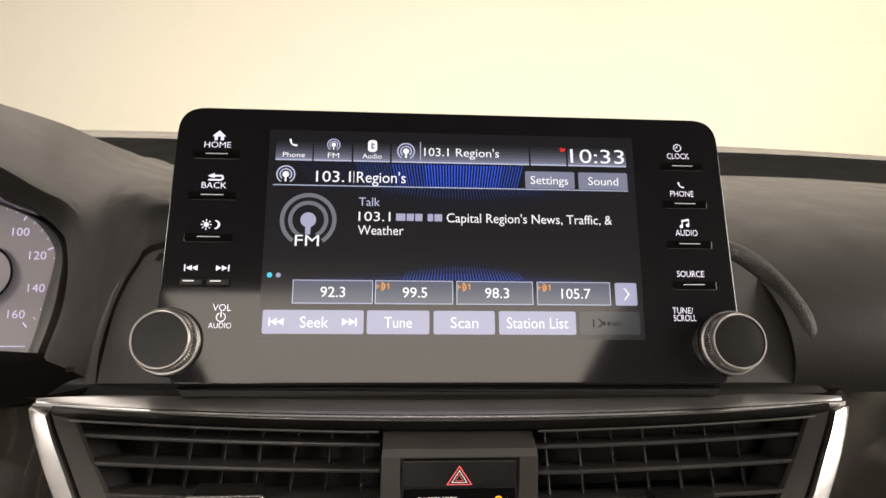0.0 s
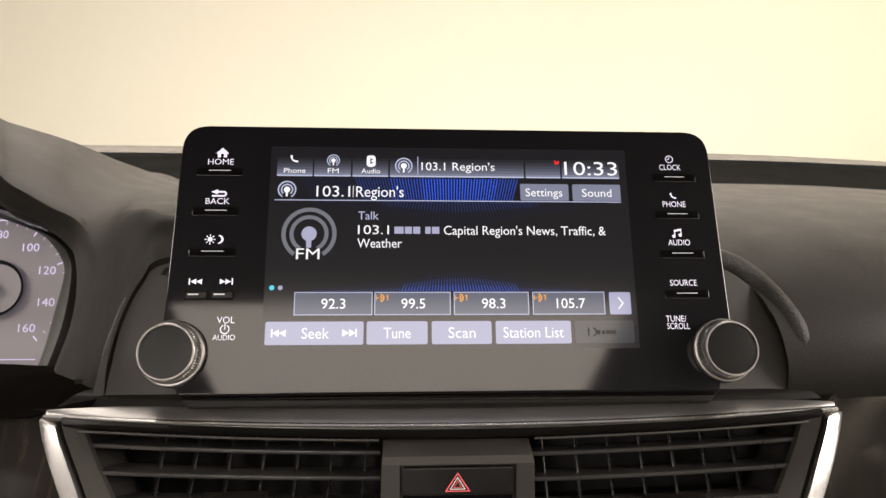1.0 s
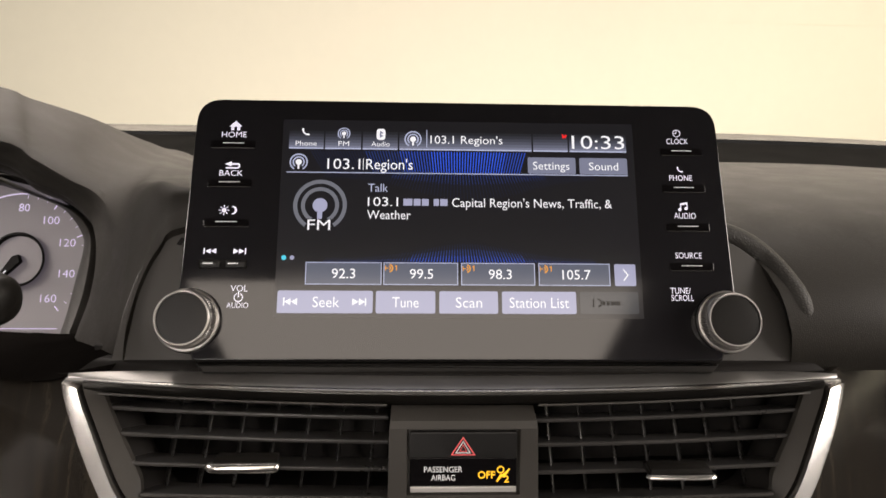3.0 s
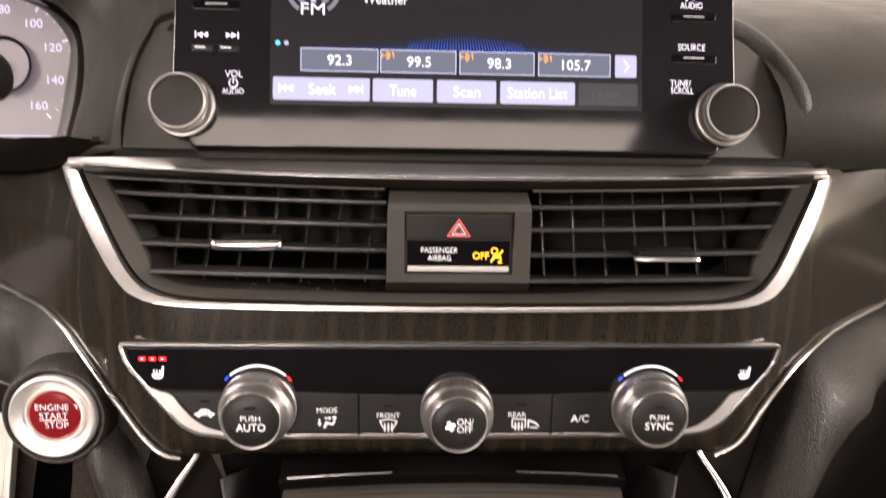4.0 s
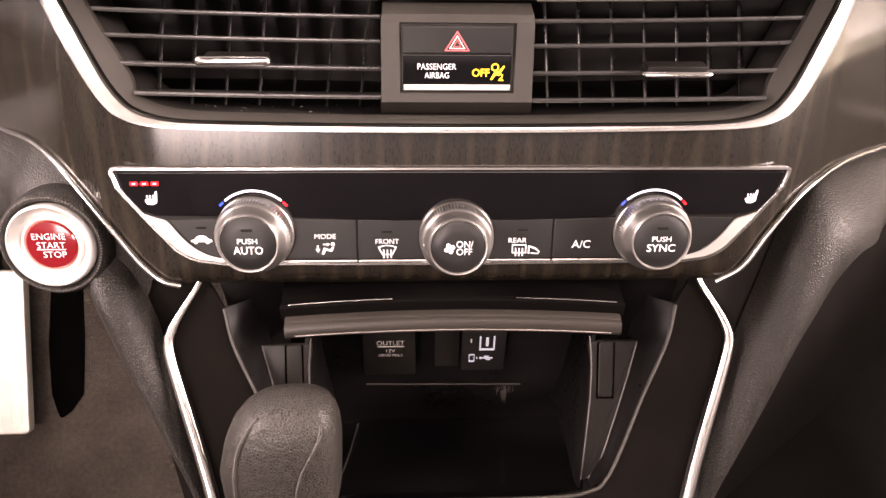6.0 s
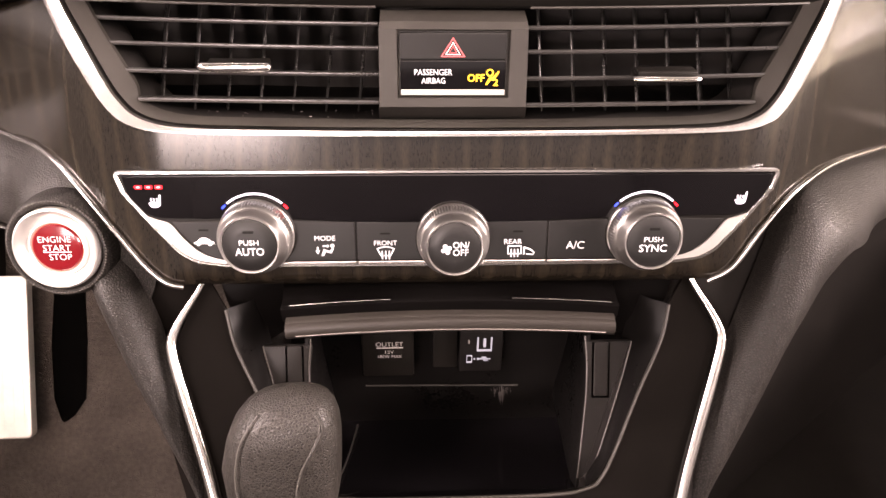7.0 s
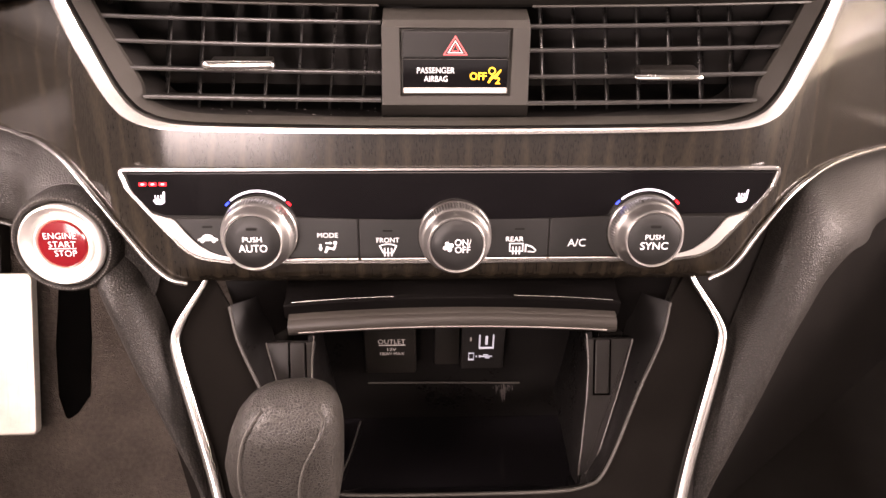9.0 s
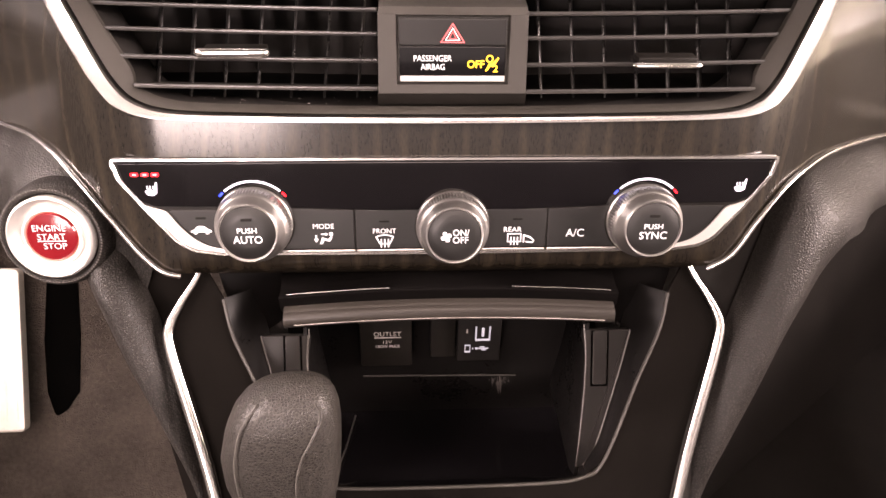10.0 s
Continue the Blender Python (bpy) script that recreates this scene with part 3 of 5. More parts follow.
    word("FM", -60.6, -55.3, 41.1, 2.4, bold=0.0)
    word("Audio", -44.3, -35.2, 41.1, 2.4, bold=0.0)
    ui("phone_icon", handset(-77.4, 46.6, 1.15, 0.3), UI_WHITE)

    def mast(x, y, k, ring):
        bm = ring_flat(x, y, 0, 1.15 * k, 0.3, seg=16)
        flat([(x - 0.35 * k, y - 2.6 * k), (x + 0.35 * k, y - 2.6 * k), (x + 0.35 * k, y), (x - 0.35 * k, y)], 0.29, bm)
        ui("mast_icon", bm, UI_WHITE)
        rings = ring_flat(x, y, 1.7 * k, 2.2 * k, 0.22, -50, 230, 30)
        ring_flat(x, y, 2.8 * k, 3.3 * k, 0.22, -60, 240, 36, rings)
        ui("wave_rings", rings, ring)

    mast(-58, 46.4, 0.95, UI_EDGE)
    mast(-23.6, 43.9, 1.3, UI_EDGE)
    mast(-79.8, 31.2, 1.35, UI_EDGE)
    badge = rounded([(-41.8, 43.2), (-37.4, 43.2), (-37.4, 49.2), (-41.8, 49.2)], 1.8, 5)
    ui("wireless_badge", flat(badge, 0.3), UI_WHITE)
    ui("badge_mark", flat([(-40.0, 44.4), (-38.4, 45.4), (-39.8, 46.2), (-38.4, 47.0), (-40.0, 48.0), (-40.3, 46.2)], 0.34), UI_TAB)
    ui("divider", flat(rect(-16.9, 39.6, -16.5, 48.8), 0.3), UI_EDGE)
    word("103.1 Region's", -14.9, 21.3, 43.8, 4.1, bold=0.0)
    word("10:33", 56.3, 83.0, 43.4, 7.0, bold=-0.002)
    red = ring_flat(52.2, 46.1, 0, 0.75, 0.3, seg=10)
    flat([(51.0, 47.0), (52.0, 47.7), (52.4, 46.6)], 0.31, red)
    flat([(53.0, 47.4), (54.0, 46.9), (53.2, 45.4), (52.6, 46.3)], 0.32, red)
    ui("status_mark", red, UI_RED)
    word("103.1", -65.7, -49.5, 30.5, 5.3)
    ui("divider", flat(rect(-48.2, 27.6, -47.9, 33.4), 0.3), UI_WHITE)
    word("Region's", -46.6, -23.6, 30.5, 5.3)
    ui("title_line", flat(rect(-85.5, 25.8, 83.9, 26.25), 0.2), UI_EDGE)
    fans = [bmesh.new() for _ in range(4)]
    for i in range(104):
        x = -74 + i * 1.42
        lean, w = (x + 2) / 60.0, 0.25
        near = math.exp(-((x - 4) / 34) ** 2)
        level = 0 if near > 0.72 else 1 if near > 0.35 else 2 if near > 0.1 else 3
        xb = x - 5.5 * lean
        if x < 33 and xb < 33 and x > -76:
            flat([(xb - w * 0.8, 26.4), (xb + w * 0.8, 26.4), (x + w, 37.4), (x - w, 37.4)], 0.18, fans[level])
        if abs(x) < 66:
            h = 11 * near + 2
            for f0, f1, l in ((0, 0.4, 2), (0.4, 1, 3)):
                flat([(x + h * f0 * lean * 0.9 - w * 0.7, 25.6 - h * f0), (x + h * f0 * lean * 0.9 + w * 0.7, 25.6 - h * f0), (x + h * f1 * lean * 0.9 + w * 0.4, 25.6 - h * f1), (x + h * f1 * lean * 0.9 - w * 0.4, 25.6 - h * f1)], 0.18, fans[l if near > 0.3 else 3])
            h = 7.5 * near + 1.5
            for f0, f1, l in ((0, 0.35, 1), (0.35, 0.7, 2), (0.7, 1, 3)):
                flat([(x - h * f0 * lean - w, -18.6 + h * f0), (x - h * f0 * lean + w, -18.6 + h * f0), (x - h * f1 * lean + w * 0.7, -18.6 + h * f1), (x - h * f1 * lean - w * 0.7, -18.6 + h * f1)], 0.18, fans[min(3, l + (0 if near > 0.5 else 1))])
    for bm, mat in zip(fans, (UI_BLUE, UI_BLUE_MID, UI_BLUE_DIM, UI_BLUE_FAINT)):
        tagged(ui("blue_ray_pattern", bm, mat), kind="stuff")
    for x0, x1, s in ((33.7, 57.8, "Settings"), (59.7, 83.9, "Sound")):
        ui("menu_key", flat(rect(x0, 26.5, x1, 35.1, 0.9), 0.24), UI_TAB)
        word(s, x0 + 2.6 if s == "Settings" else x0 + 4.8, x1 - 3.2 if s == "Settings" else x1 - 4.6, 30.7, 4.0, UI_WHITE, 0.0)
    ui("station_ring", ring_flat(-68.5, 9.2, 7.3, 9.2, 0.2, -62, 242, 48), UI_GREY)
    ui("station_ring", ring_flat(-68.5, 9.2, 11.0, 13.0, 0.2, -56, 236, 60), UI_GREY)
    bm = ring_flat(-68.5, 9.2, 0, 3.6, 0.26, seg=28)
    flat([(-69.6, 0.5), (-67.4, 0.5), (-67.2, 8), (-69.8, 8)], 0.25, bm)
    ui("station_mast", bm, UI_KEY)
    ui("letter_ground", flat(rect(-74.6, -3.3, -62.8, 2.3), 0.28), UI_BASE)
    word("FM", -74.2, -63.2, -0.6, 5.2, UI_WHITE, 0.0)
    word("Talk", -45.4, -35.6, 18.4, 4.0, UI_EDGE, 0.0)
    word("103.1", -45.4, -30.6, 11.3, 4.4, bold=0.0)
    for x0, x1 in ((-28.0, -23.6), (-23.0, -19.6), (-19.0, -15.6), (-13.2, -10.6), (-10.0, -6.4)):
        ui("station_name_bar", flat(rect(x0, 9.4, x1, 12.9, 0.3), 0.3), UI_KEY)
    word("Capital Region's News, Traffic, &", -4.2, 75.0, 11.2, 4.4, bold=0.0)
    word("Weather", -45.6, -24.4, 4.7, 4.4, bold=0.0)
    ui("page_dot", ring_flat(-84.7, -16.9, 0, 1.2, 0.3, seg=16), UI_CYAN)
    ui("page_dot", ring_flat(-80.8, -16.9, 0, 1.1, 0.3, seg=16), UI_KEY)
    for x0, x1, s in ((-74.2, -38, "92.3"), (-37.1, -1.4, "99.5"), (0.1, 35.7, "98.3"), (37.5, 72.2, "105.7")):
        ui("preset_key", flat(rect(x0, -29.7, x1, -19, 0.2), 0.2), UI_KEY_DIM)
        edge = bmesh.new()
        for b in ((x0, -29.8, x1, -29.4), (x0, -19.3, x1, -18.9), (x0, -29.8, x0 + 0.4, -18.9), (x1 - 0.4, -29.8, x1, -18.9)):
            flat(rect(*b), 0.24, edge)
        ui("key_edge", edge, UI_EDGE)
        c = (x0 + x1) / 2
        half = 5.6 if len(s) == 4 else 6.9
        shift = 0 if x0 < -40 else (0.3 if s == "99.5" else 1.0)
        word(s, c - half + shift, c + half + shift, -24.4, 4.6, bold=0.004)
        if x0 > -40:
            mark = ring_flat(x0 + 2.6, -21.7, 1.45, 2.1, 0.3, -80, 80, 12)
            ring_flat(x0 + 2.6, -21.7, 0.5, 1.05, 0.3, -90, 90, 10, mark)
            flat(rect(x0 + 0.7, -22.9, x0 + 1.1, -20.5), 0.3, mark)
            flat(rect(x0 + 1.1, -21.9, x0 + 2.3, -21.5), 0.3, mark)
            flat([(x0 + 5.9, -22.9), (x0 + 6.4, -22.9), (x0 + 6.4, -20.2), (x0 + 6.0, -20.2), (x0 + 5.3, -20.8), (x0 + 5.5, -21.2), (x0 + 5.9, -20.9)], 0.3, mark)
            ui("tuner_mark", mark, UI_ORANGE)
    ui("arrow_key", flat(rect(74.4, -29.8, 84.8, -19.1, 0.9), 0.2), UI_KEY)
    ui("arrow_mark", flat([(78.4, -21.6), (79.1, -21.6), (81.4, -24.4), (79.1, -27.2), (78.4, -27.2), (80.5, -24.4)], 0.3), UI_WHITE)
    for x0, x1, a, b, s in ((-86.8, -41.9, -70.2, -57.6, "Seek"), (-40.5, -12.3, -32.7, -20.2, "Tune"), (-10.4, 17.6, -2.6, 10.0, "Scan"), (19.5, 55.2, 23.1, 51.6, "Station List")):
        ui("menu_key", flat(rect(x0, -43.4, x1, -32.7, 1.0), 0.2), UI_KEY)
        word(s, a, b, -38.1, 4.9, bold=0.0)
    for x, d in ((-80.6, -1), (-48.4, 1)):
        bm = bmesh.new()
        for k in (0, 3.1):
            flat([(x + d * (k - 3.2), -36.3), (x + d * (k - 0.1), -38.0), (x + d * (k - 3.2), -39.7)], 0.3, bm)
        flat(rect(x + d * 3.1 - 0.35, -39.9, x + d * 3.1 + 0.35, -36.1), 0.3, bm)
        ui("seek_mark", bm, UI_WHITE)
    ui("menu_key", flat(rect(56.9, -43.3, 85.4, -32.7, 1.0), 0.2), UI_KEY_OFF)
    mark = ring_flat(65.4, -38, 1.5, 2.2, 0.3, -80, 80, 14)
    flat(rect(63.2, -39.9, 63.8, -36.1), 0.3, mark)
    for x in (67.8, 70.0, 72.0, 73.6, 75.2):
        flat(rect(x, -39.2, x + 1.3, -37.2, 0.3), 0.3, mark)
    ui("logo_bar", mark, PLATE)


display_unit()
# ---- dashboard ----
def dashboard():
    root = thing("dashboard", "grey soft-touch dashboard with a hooded cluster and an arch round the display", "dashboard", kind="structure")
    arch = [(0, 316, 946), (60, 316, 945), (110, 315, 942), (137, 313.7, 938), (146, 311.5, 932.3), (152, 309, 926), (157, 305, 916.5), (161, 299, 902.3), (163.5, 293, 888.2), (165, 289, 877)]

    def far_z(x):
        return 954.5 - 0.00022 * max(0, abs(x) - 290) ** 2 + 0.004 * max(0, 290 - abs(x))

    profile = catmull([(0, 291, 874), (0, 287.5, 884), (0, 287, 893), (0, 290, 905), (0, 298, 917), (0, 312, 928), (0, 332, 936), (0, 365, 942), (0, 420, 946), (0, 500, 949), (0, 625, 952)], 6)

    def pad_column(x, z0):
        """The pad's profile at x, from the height z0 to its far edge."""
        back = 0.06 * max(0, x - 200) * (1 if x < 400 else 1 + (x - 400) / 400)
        pts = [p for p in profile if p.z >= z0 - 0.01]
        out = []
        for k in range(25):
            f = (k / 24) ** 1.25 * (len(pts) - 1)
            i = min(int(f), len(pts) - 2)
            p = pts[i].lerp(pts[i + 1], f - i)
            w = (p.y - 287) / 338
            out.append((x * (1 + 0.05 * w), p.y + back * (1 - w), p.z + (far_z(x) - 952) * w + 6 * max(0, 1 - x / 200) * w))
        return out

    bm = bmesh.new()
    columns = [(x, z) for x, _, z in catmull(arch, 4)] + [(x, 874) for x in (168, 174, 184, 200, 225, 255, 300, 360, 450, 600, 760)]
    cols = [[bm.verts.new(p) for p in pad_column(x, z)] for x, z in columns]
    for c, d in zip(cols, cols[1:]):
        for k in range(24):
            bm.faces.new((c[k], d[k], d[k + 1], c[k + 1]))
    part("upper_pad", bm, PAD, root, "grey grained dashboard pad")

    roll = [(60, 322, 946), (110, 321.5, 943), (132, 321, 939), (147, 319.5, 934), (158, 315, 926.5), (165.5, 305, 916.5), (170.5, 297, 906), (172.5, 295.6, 895), (173.5, 299, 884), (174, 306, 874)]
    part("arch_roll", sweep(roll, oval(7.2, 7.2, 16), 6, up=(0, -1, 0.4), scales=[0.8, 0.95, 1, 1, 1, 1, 0.97, 0.9, 0.8, 0.6]), PAD_RIM, root, "coarser grained roll round the display")
    # the hood over the cluster runs into the pad beside the display: far edge, top, fold, inside, end
    cover = [[(-760, 500, 975), (-760, 440, 965), (-760, 395, 950), (-760, 410, 940), (-760, 440, 930)],
             [(-470, 480, 1026), (-440, 430, 1014), (-415, 390, 1006), (-418, 393, 997), (-424, 402, 988)],
             [(-319, 460, 1013), (-295, 420, 996), (-277, 390, 983), (-280, 393, 974), (-287, 402, 965)],
             [(-294, 470, 1004), (-270, 425, 986), (-251, 390, 971), (-254, 393, 961), (-260, 402, 951)],
             [(-275, 490, 995), (-250, 430, 976), (-231, 390, 959), (-235, 393, 950), (-241, 402, 943)],
             [(-266, 510, 988), (-242, 440, 969), (-219, 389, 954), (-222, 392, 942), (-229, 400, 933)],
             [(-261, 530, 981), (-233, 445, 964), (-211, 386, 950), (-215, 388, 935), (-222, 396, 924)],
             [(-255, 550, 974), (-224, 445, 960), (-205, 381, 947), (-204, 373, 928), (-214, 378, 908)],
             [(-252, 575, 968), (-214, 440, 957), (-197, 373, 945), (-193, 354, 918), (-211, 360, 890)],
             [(-250, 595, 963), (-203, 430, 956), (-189, 365, 945), (-183, 332, 908), (-216, 345, 863)],
             [(-247, 610, 961), (-192, 420, 957), (-181, 357, 949), (-174, 315, 900), (-196, 305, 838)],
             [(-245, 620, 959), (-183, 410, 956), (-173, 349, 953), (-168, 312, 908), (-165, 288, 862)],
             [(-241, 625, 957), (-174, 400, 956), (-166, 343, 956), (-163, 314, 920), (-161, 292, 887)],
             [(-237, 625, 955), (-166, 390, 956), (-158, 339, 959), (-156, 318, 934), (-157, 302, 910)],
             [(-233, 625, 954), (-158, 380, 956), (-150, 335, 958), (-150, 322, 945), (-149, 310, 927)],
             [(-225, 625, 954), (-145, 370, 956), (-138, 333, 958), (-137, 325, 951), (-136, 314, 938)],
             [(-110, 625, 955), (-70, 370, 956), (-68, 333, 957), (-68, 326, 952), (-68, 318, 944)],
             [(0, 625, 959), (0, 370, 956), (0, 335, 955), (0, 328, 951), (0, 319, 946)]]
    cover = [c + [(c[4][0] - 4, c[4][1] + 40, c[4][2] - 10)] for c in cover]
    part("cluster_hood", sheet(cover, 4, 4, (0, 4, -4)), PAD, root, "grey grained hood sweeping down beside the display")
    # Lower end of the pad, its shade put into a near-black colour.
    skirt = [[(-740, 450, 862), (-301, 400, 856), (-263, 385, 860), (-233, 368, 865), (-207, 350, 872), (-186, 335, 880), (-166, 318, 885)],
             [(-740, 410, 856), (-292, 370, 860), (-255, 350, 865), (-224, 332, 870), (-196, 312, 875), (-177, 300, 878), (-164, 292, 880)],
             [(-740, 388, 840), (-291, 348, 848), (-253, 326, 856), (-219, 304, 863), (-198, 291, 869), (-184, 285, 874), (-166, 284, 877)],
             [(-740, 420, 836), (-291, 372, 843), (-253, 352, 851), (-219, 330, 858), (-198, 312, 864), (-184, 306, 869), (-166, 300, 872)]]
    part("flank_foot", sheet(skirt, 4, 4, (0, 5, -1)), FLANK, root, "foot of the pad above the wood, its shade painted black")
    # the plate behind the display, the ledge below it, the strip at the windscreen
    f = panel_frame(0, 0.288, 0.876, 0.42)
    half = [(171, 0), (169.5, 13), (167, 28.5), (162, 46), (156, 57), (149, 65), (139, 72), (60, 80)]
    plate = part("display_plate", slab([(x, v) for x, v in half[:3]] + [(161, 45), (153.5, 54.5), (144.5, 61.5), (132, 68.5), (60, 77)] + [(-x + 3, v) for x, v in half[::-1]], -5, 0, 0.6), PLATE, root, "dark grey plastic plate behind the display")
    plate.matrix_basis = f
    for i in range(3):
        slot = part("grille_slot", slab(rounded([(-141 + i * 3, 61 - i), (-138.6 + i * 3, 60.4 - i), (-136.4 + i * 3, 64 - i), (-138.8 + i * 3, 64.6 - i)], 0.3, 2), -1, 0.3), DEEP, root)
        slot.matrix_basis = f
    ledge = [[(x, 273 + 0.00042 * x * x, 879 - 0.0001 * x * x) for x in (-182, -120, -60, 0, 60, 120, 182)],
             [(x, 278 + 0.0004 * x * x, 879.6) for x in (-176, -120, -60, 0, 60, 120, 176)],
             [(x, 296, 880) for x in (-172, -120, -60, 0, 60, 120, 172)]]
    part("ledge", sheet(ledge, 4, 4, (0, 2, -5)), SIDE, root, "black plastic ledge below the display")
    xs = (-800, -400, 0, 400, 620, 800)

    def dip(x):
        return 0.00006 * max(0, x - 250) ** 2

    strip = [[(x, y, z - dip(x)) for x in xs] for y, z in ((632, 944), (640, 940), (700, 949), (780, 959), (850, 965.5))]
    part("defroster_strip", sheet(strip, 4, 4, (0, 2, -6)), surface("dark_grey_defroster_plastic", (0.0042, 0.004, 0.0036), 0.7, spec=0.0), root, "dark grey strip at the foot of the windscreen")
    part("windscreen_seal", sheet([[(x, y, z - dip(x) * 0.8) for x in xs] for y, z in ((850, 964), (854, 968), (862, 969.5), (870, 969))], 3, 4, (0, 2, -6)), surface("black_rubber_seal", (0.004, 0.004, 0.004), 0.8, spec=0.0), root)
    part("cowl", sheet([[(x, y, z - dip(x) * 0.8) for x in xs] for y, z in ((873, 960), (875, 970), (940, 973), (1000, 974.5))], 3, 4, (0, 2, -6)), surface("grey_cowl_plastic", (0.075, 0.07, 0.06), 0.8, spec=0.0), root, "pale grey cowl edge beyond the windscreen")
    # dark underside that closes the gap above the wood
    part("under_pad", sheet([[(s * x, y, 879) for x, y in ((168, 292), (230, 305), (300, 320), (760, 380))][:: int(s)] for s in (1,)] + [[(x, y, 868) for x, y in ((172, 290), (230, 312), (300, 330), (760, 390))]], 2, 3, (0, 5, 0)), DEEP, root)


dashboard()


# ---- instrument cluster ----
def instrument_cluster():
    f = panel_frame(-0.2895, 0.428, 0.897, 0.36)
    root = thing("instrument_cluster", "lit instrument cluster with a grey speedometer in a black hood", "gauge", f)
    face = rounded([(-120, -74), (26, -74), (40, -35), (46, 5), (44, 20), (36, 34), (10, 50), (-60, 66), (-120, 60)], [0, 4, 6, 14, 10, 14, 20, 20, 0], 6)
    part("gauge_face", slab(face, -4, 0), GAUGE, root, "grey gauge face")
    inner = [(-60, 60, 2), (-30, 55, 2), (-0.7, 46.6, 2), (22.8, 37.6, 2), (33.3, 29.6, 2), (41.3, 17.8, 2), (42.9, 7.2, 2), (38.8, -16.9, 2), (34.3, -40.7, 2), (27, -63.5, 2), (19.8, -78.8, 2)]
    outer = [(-58, 66, 9), (-25, 58, 9), (6.9, 45.1, 9), (32, 35.5, 9), (44, 28.1, 9), (51.5, 17.9, 9), (53.4, 3.7, 9), (51.4, -20.7, 9), (46.1, -42.3, 9), (37.5, -68.2, 9), (30.7, -81.5, 9)]
    mid = [((a + d) / 2, (b + e) / 2, 8) for (a, b, c), (d, e, g) in zip(inner, outer)]
    fall = [(a + 6, b, -6) for a, b, c in outer]
    part("bezel", sheet([[(a, b, -2) for a, b, c in inner], inner, mid, outer, fall], 3, 5, (0, 0, -3)), PLATE, root, "grey-brown rim round the gauge")
    part("shroud", slab(rect(-260, -110, 64, 62, 6), -14, -7, 1), PAD, root, "dark shroud round the gauge")
    part("scale_arc", ring_flat(0, 0, 45.2, 46.0, 0.3, -20, 150, 60), GAUGE_INK, root)
    ticks = bmesh.new()
    for i in range(-3, 21):
        a = radians(23 + 36.4 * (4 - i / 2.0) / 2 - 36.4)
        if -0.95 < a < 2.6:
            long = i % 4 == 0
            u, w = Vector((math.cos(a), math.sin(a))), Vector((-math.sin(a), math.cos(a))) * (0.45 if long else 0.2)
            flat([u * (40.5 if long else 42.3) - w, u * 44.6 - w, u * 44.6 + w, u * (40.5 if long else 42.3) + w], 0.3, ticks)
    part("scale_ticks", ticks, GAUGE_INK, root, kind="stuff")
    for s, a in (("160", -50), ("140", -15.5), ("120", 21), ("100", 54.5), ("80", 89), ("60", 124)):
        r = 36 if a > 80 else 33.6
        c, q = r * math.cos(radians(a)), r * math.sin(radians(a))
        w = 5.3 if len(s) == 3 else 3.6
        text(s, c - w, c + w, q, 5.2, 0.3, GAUGE_INK, root, -0.004)
    part("dial_ring", turned([(17, 0), (18.6, 3), (17.2, 3.4), (16, 0.5)], 0, 0, 64, close=False), DEEP, root, "black ring round the dial centre")
    part("dial_centre", turned([(16.4, 0), (16.2, 0.8), (2, 0.9)], 0, 0), GAUGE, root)
    needle = part("needle", slab(rounded([(-14, -15.5), (-12.5, -17), (3.5, -1.5), (1.5, 3.5), (-2.5, 2)], 1, 3), 1.5, 4.5, 0.5), DEEP, root, "black needle with a white line")
    part("needle_line", slab([(-13.2, -16.0), (-12.8, -16.4), (-5, -8), (-5.6, -7.6)], 4.4, 4.8), UI_WHITE, needle)
    part("lower_bar", flat(rect(-80, -46.2, 29, -45.6), 0.4), GAUGE_INK, root)
    # A highlight over the gauge, drawn as a thin paler tube.
    part("upper_highlight", sweep([(-40, 58, 3), (-10, 58, 3), (14, 52, 3)], oval(0.5, 0.5, 6), 6), PLATE, root)
    stalk = thing("wiper_stalk", "black wiper stalk with a rounded end beside the cluster", "stalk")
    part("stalk_arm", sweep([(-420, 330, 880), (-320, 305, 895), (-240, 280, 912)], oval(9, 9, 16), 6), PLASTIC, stalk)
    part("stalk_end", sweep([(-262, 285, 908), (-250, 281, 911), (-222, 273, 915), (-206, 269, 916), (-200, 268, 916.5), (-197.5, 267.5, 916.6)], oval(12.5, 12.5, 24), 5, scales=[0.75, 0.95, 1, 0.98, 0.8, 0.25]), PLASTIC, stalk)


instrument_cluster()


# ---- air vents ----
HALF_EDGE = [((184, 874.5), (176, 872.5)), ((180.7, 867.7), (172.5, 866.5)), ((173.3, 855.6), (165.2, 855.8)), ((165.4, 844.1), (157.5, 844)), ((159, 835.3), (151.6, 835.7)), ((152.4, 828.1), (145.6, 829.6)), ((147, 824.5), (140.5, 826.6)), ((137, 821.6), (132.5, 824.2)), ((119.3, 820.4), (117.5, 822.7)), ((80, 820), (80, 822.2)), ((40, 819.8), (40, 822)), ((0, 819.7), (0, 821.9))]


def strip_ring(stations, build):
    """A ribbed strip: build(outer, inner) gives the ring of points at each station."""
    bm = bmesh.new()
    rings = [[bm.verts.new(p) for p in build(o, i)] for o, i in stations]
    m = len(rings[0])
    for a, b in zip(rings, rings[1:]):
        for k in range(m):
            bm.faces.new((a[k - 1], a[k], b[k], b[k - 1]))
    bm.faces.new(rings[0][::-1])
    bm.faces.new(rings[-1])
    bmesh.ops.recalc_face_normals(bm, faces=bm.faces)
    return bm


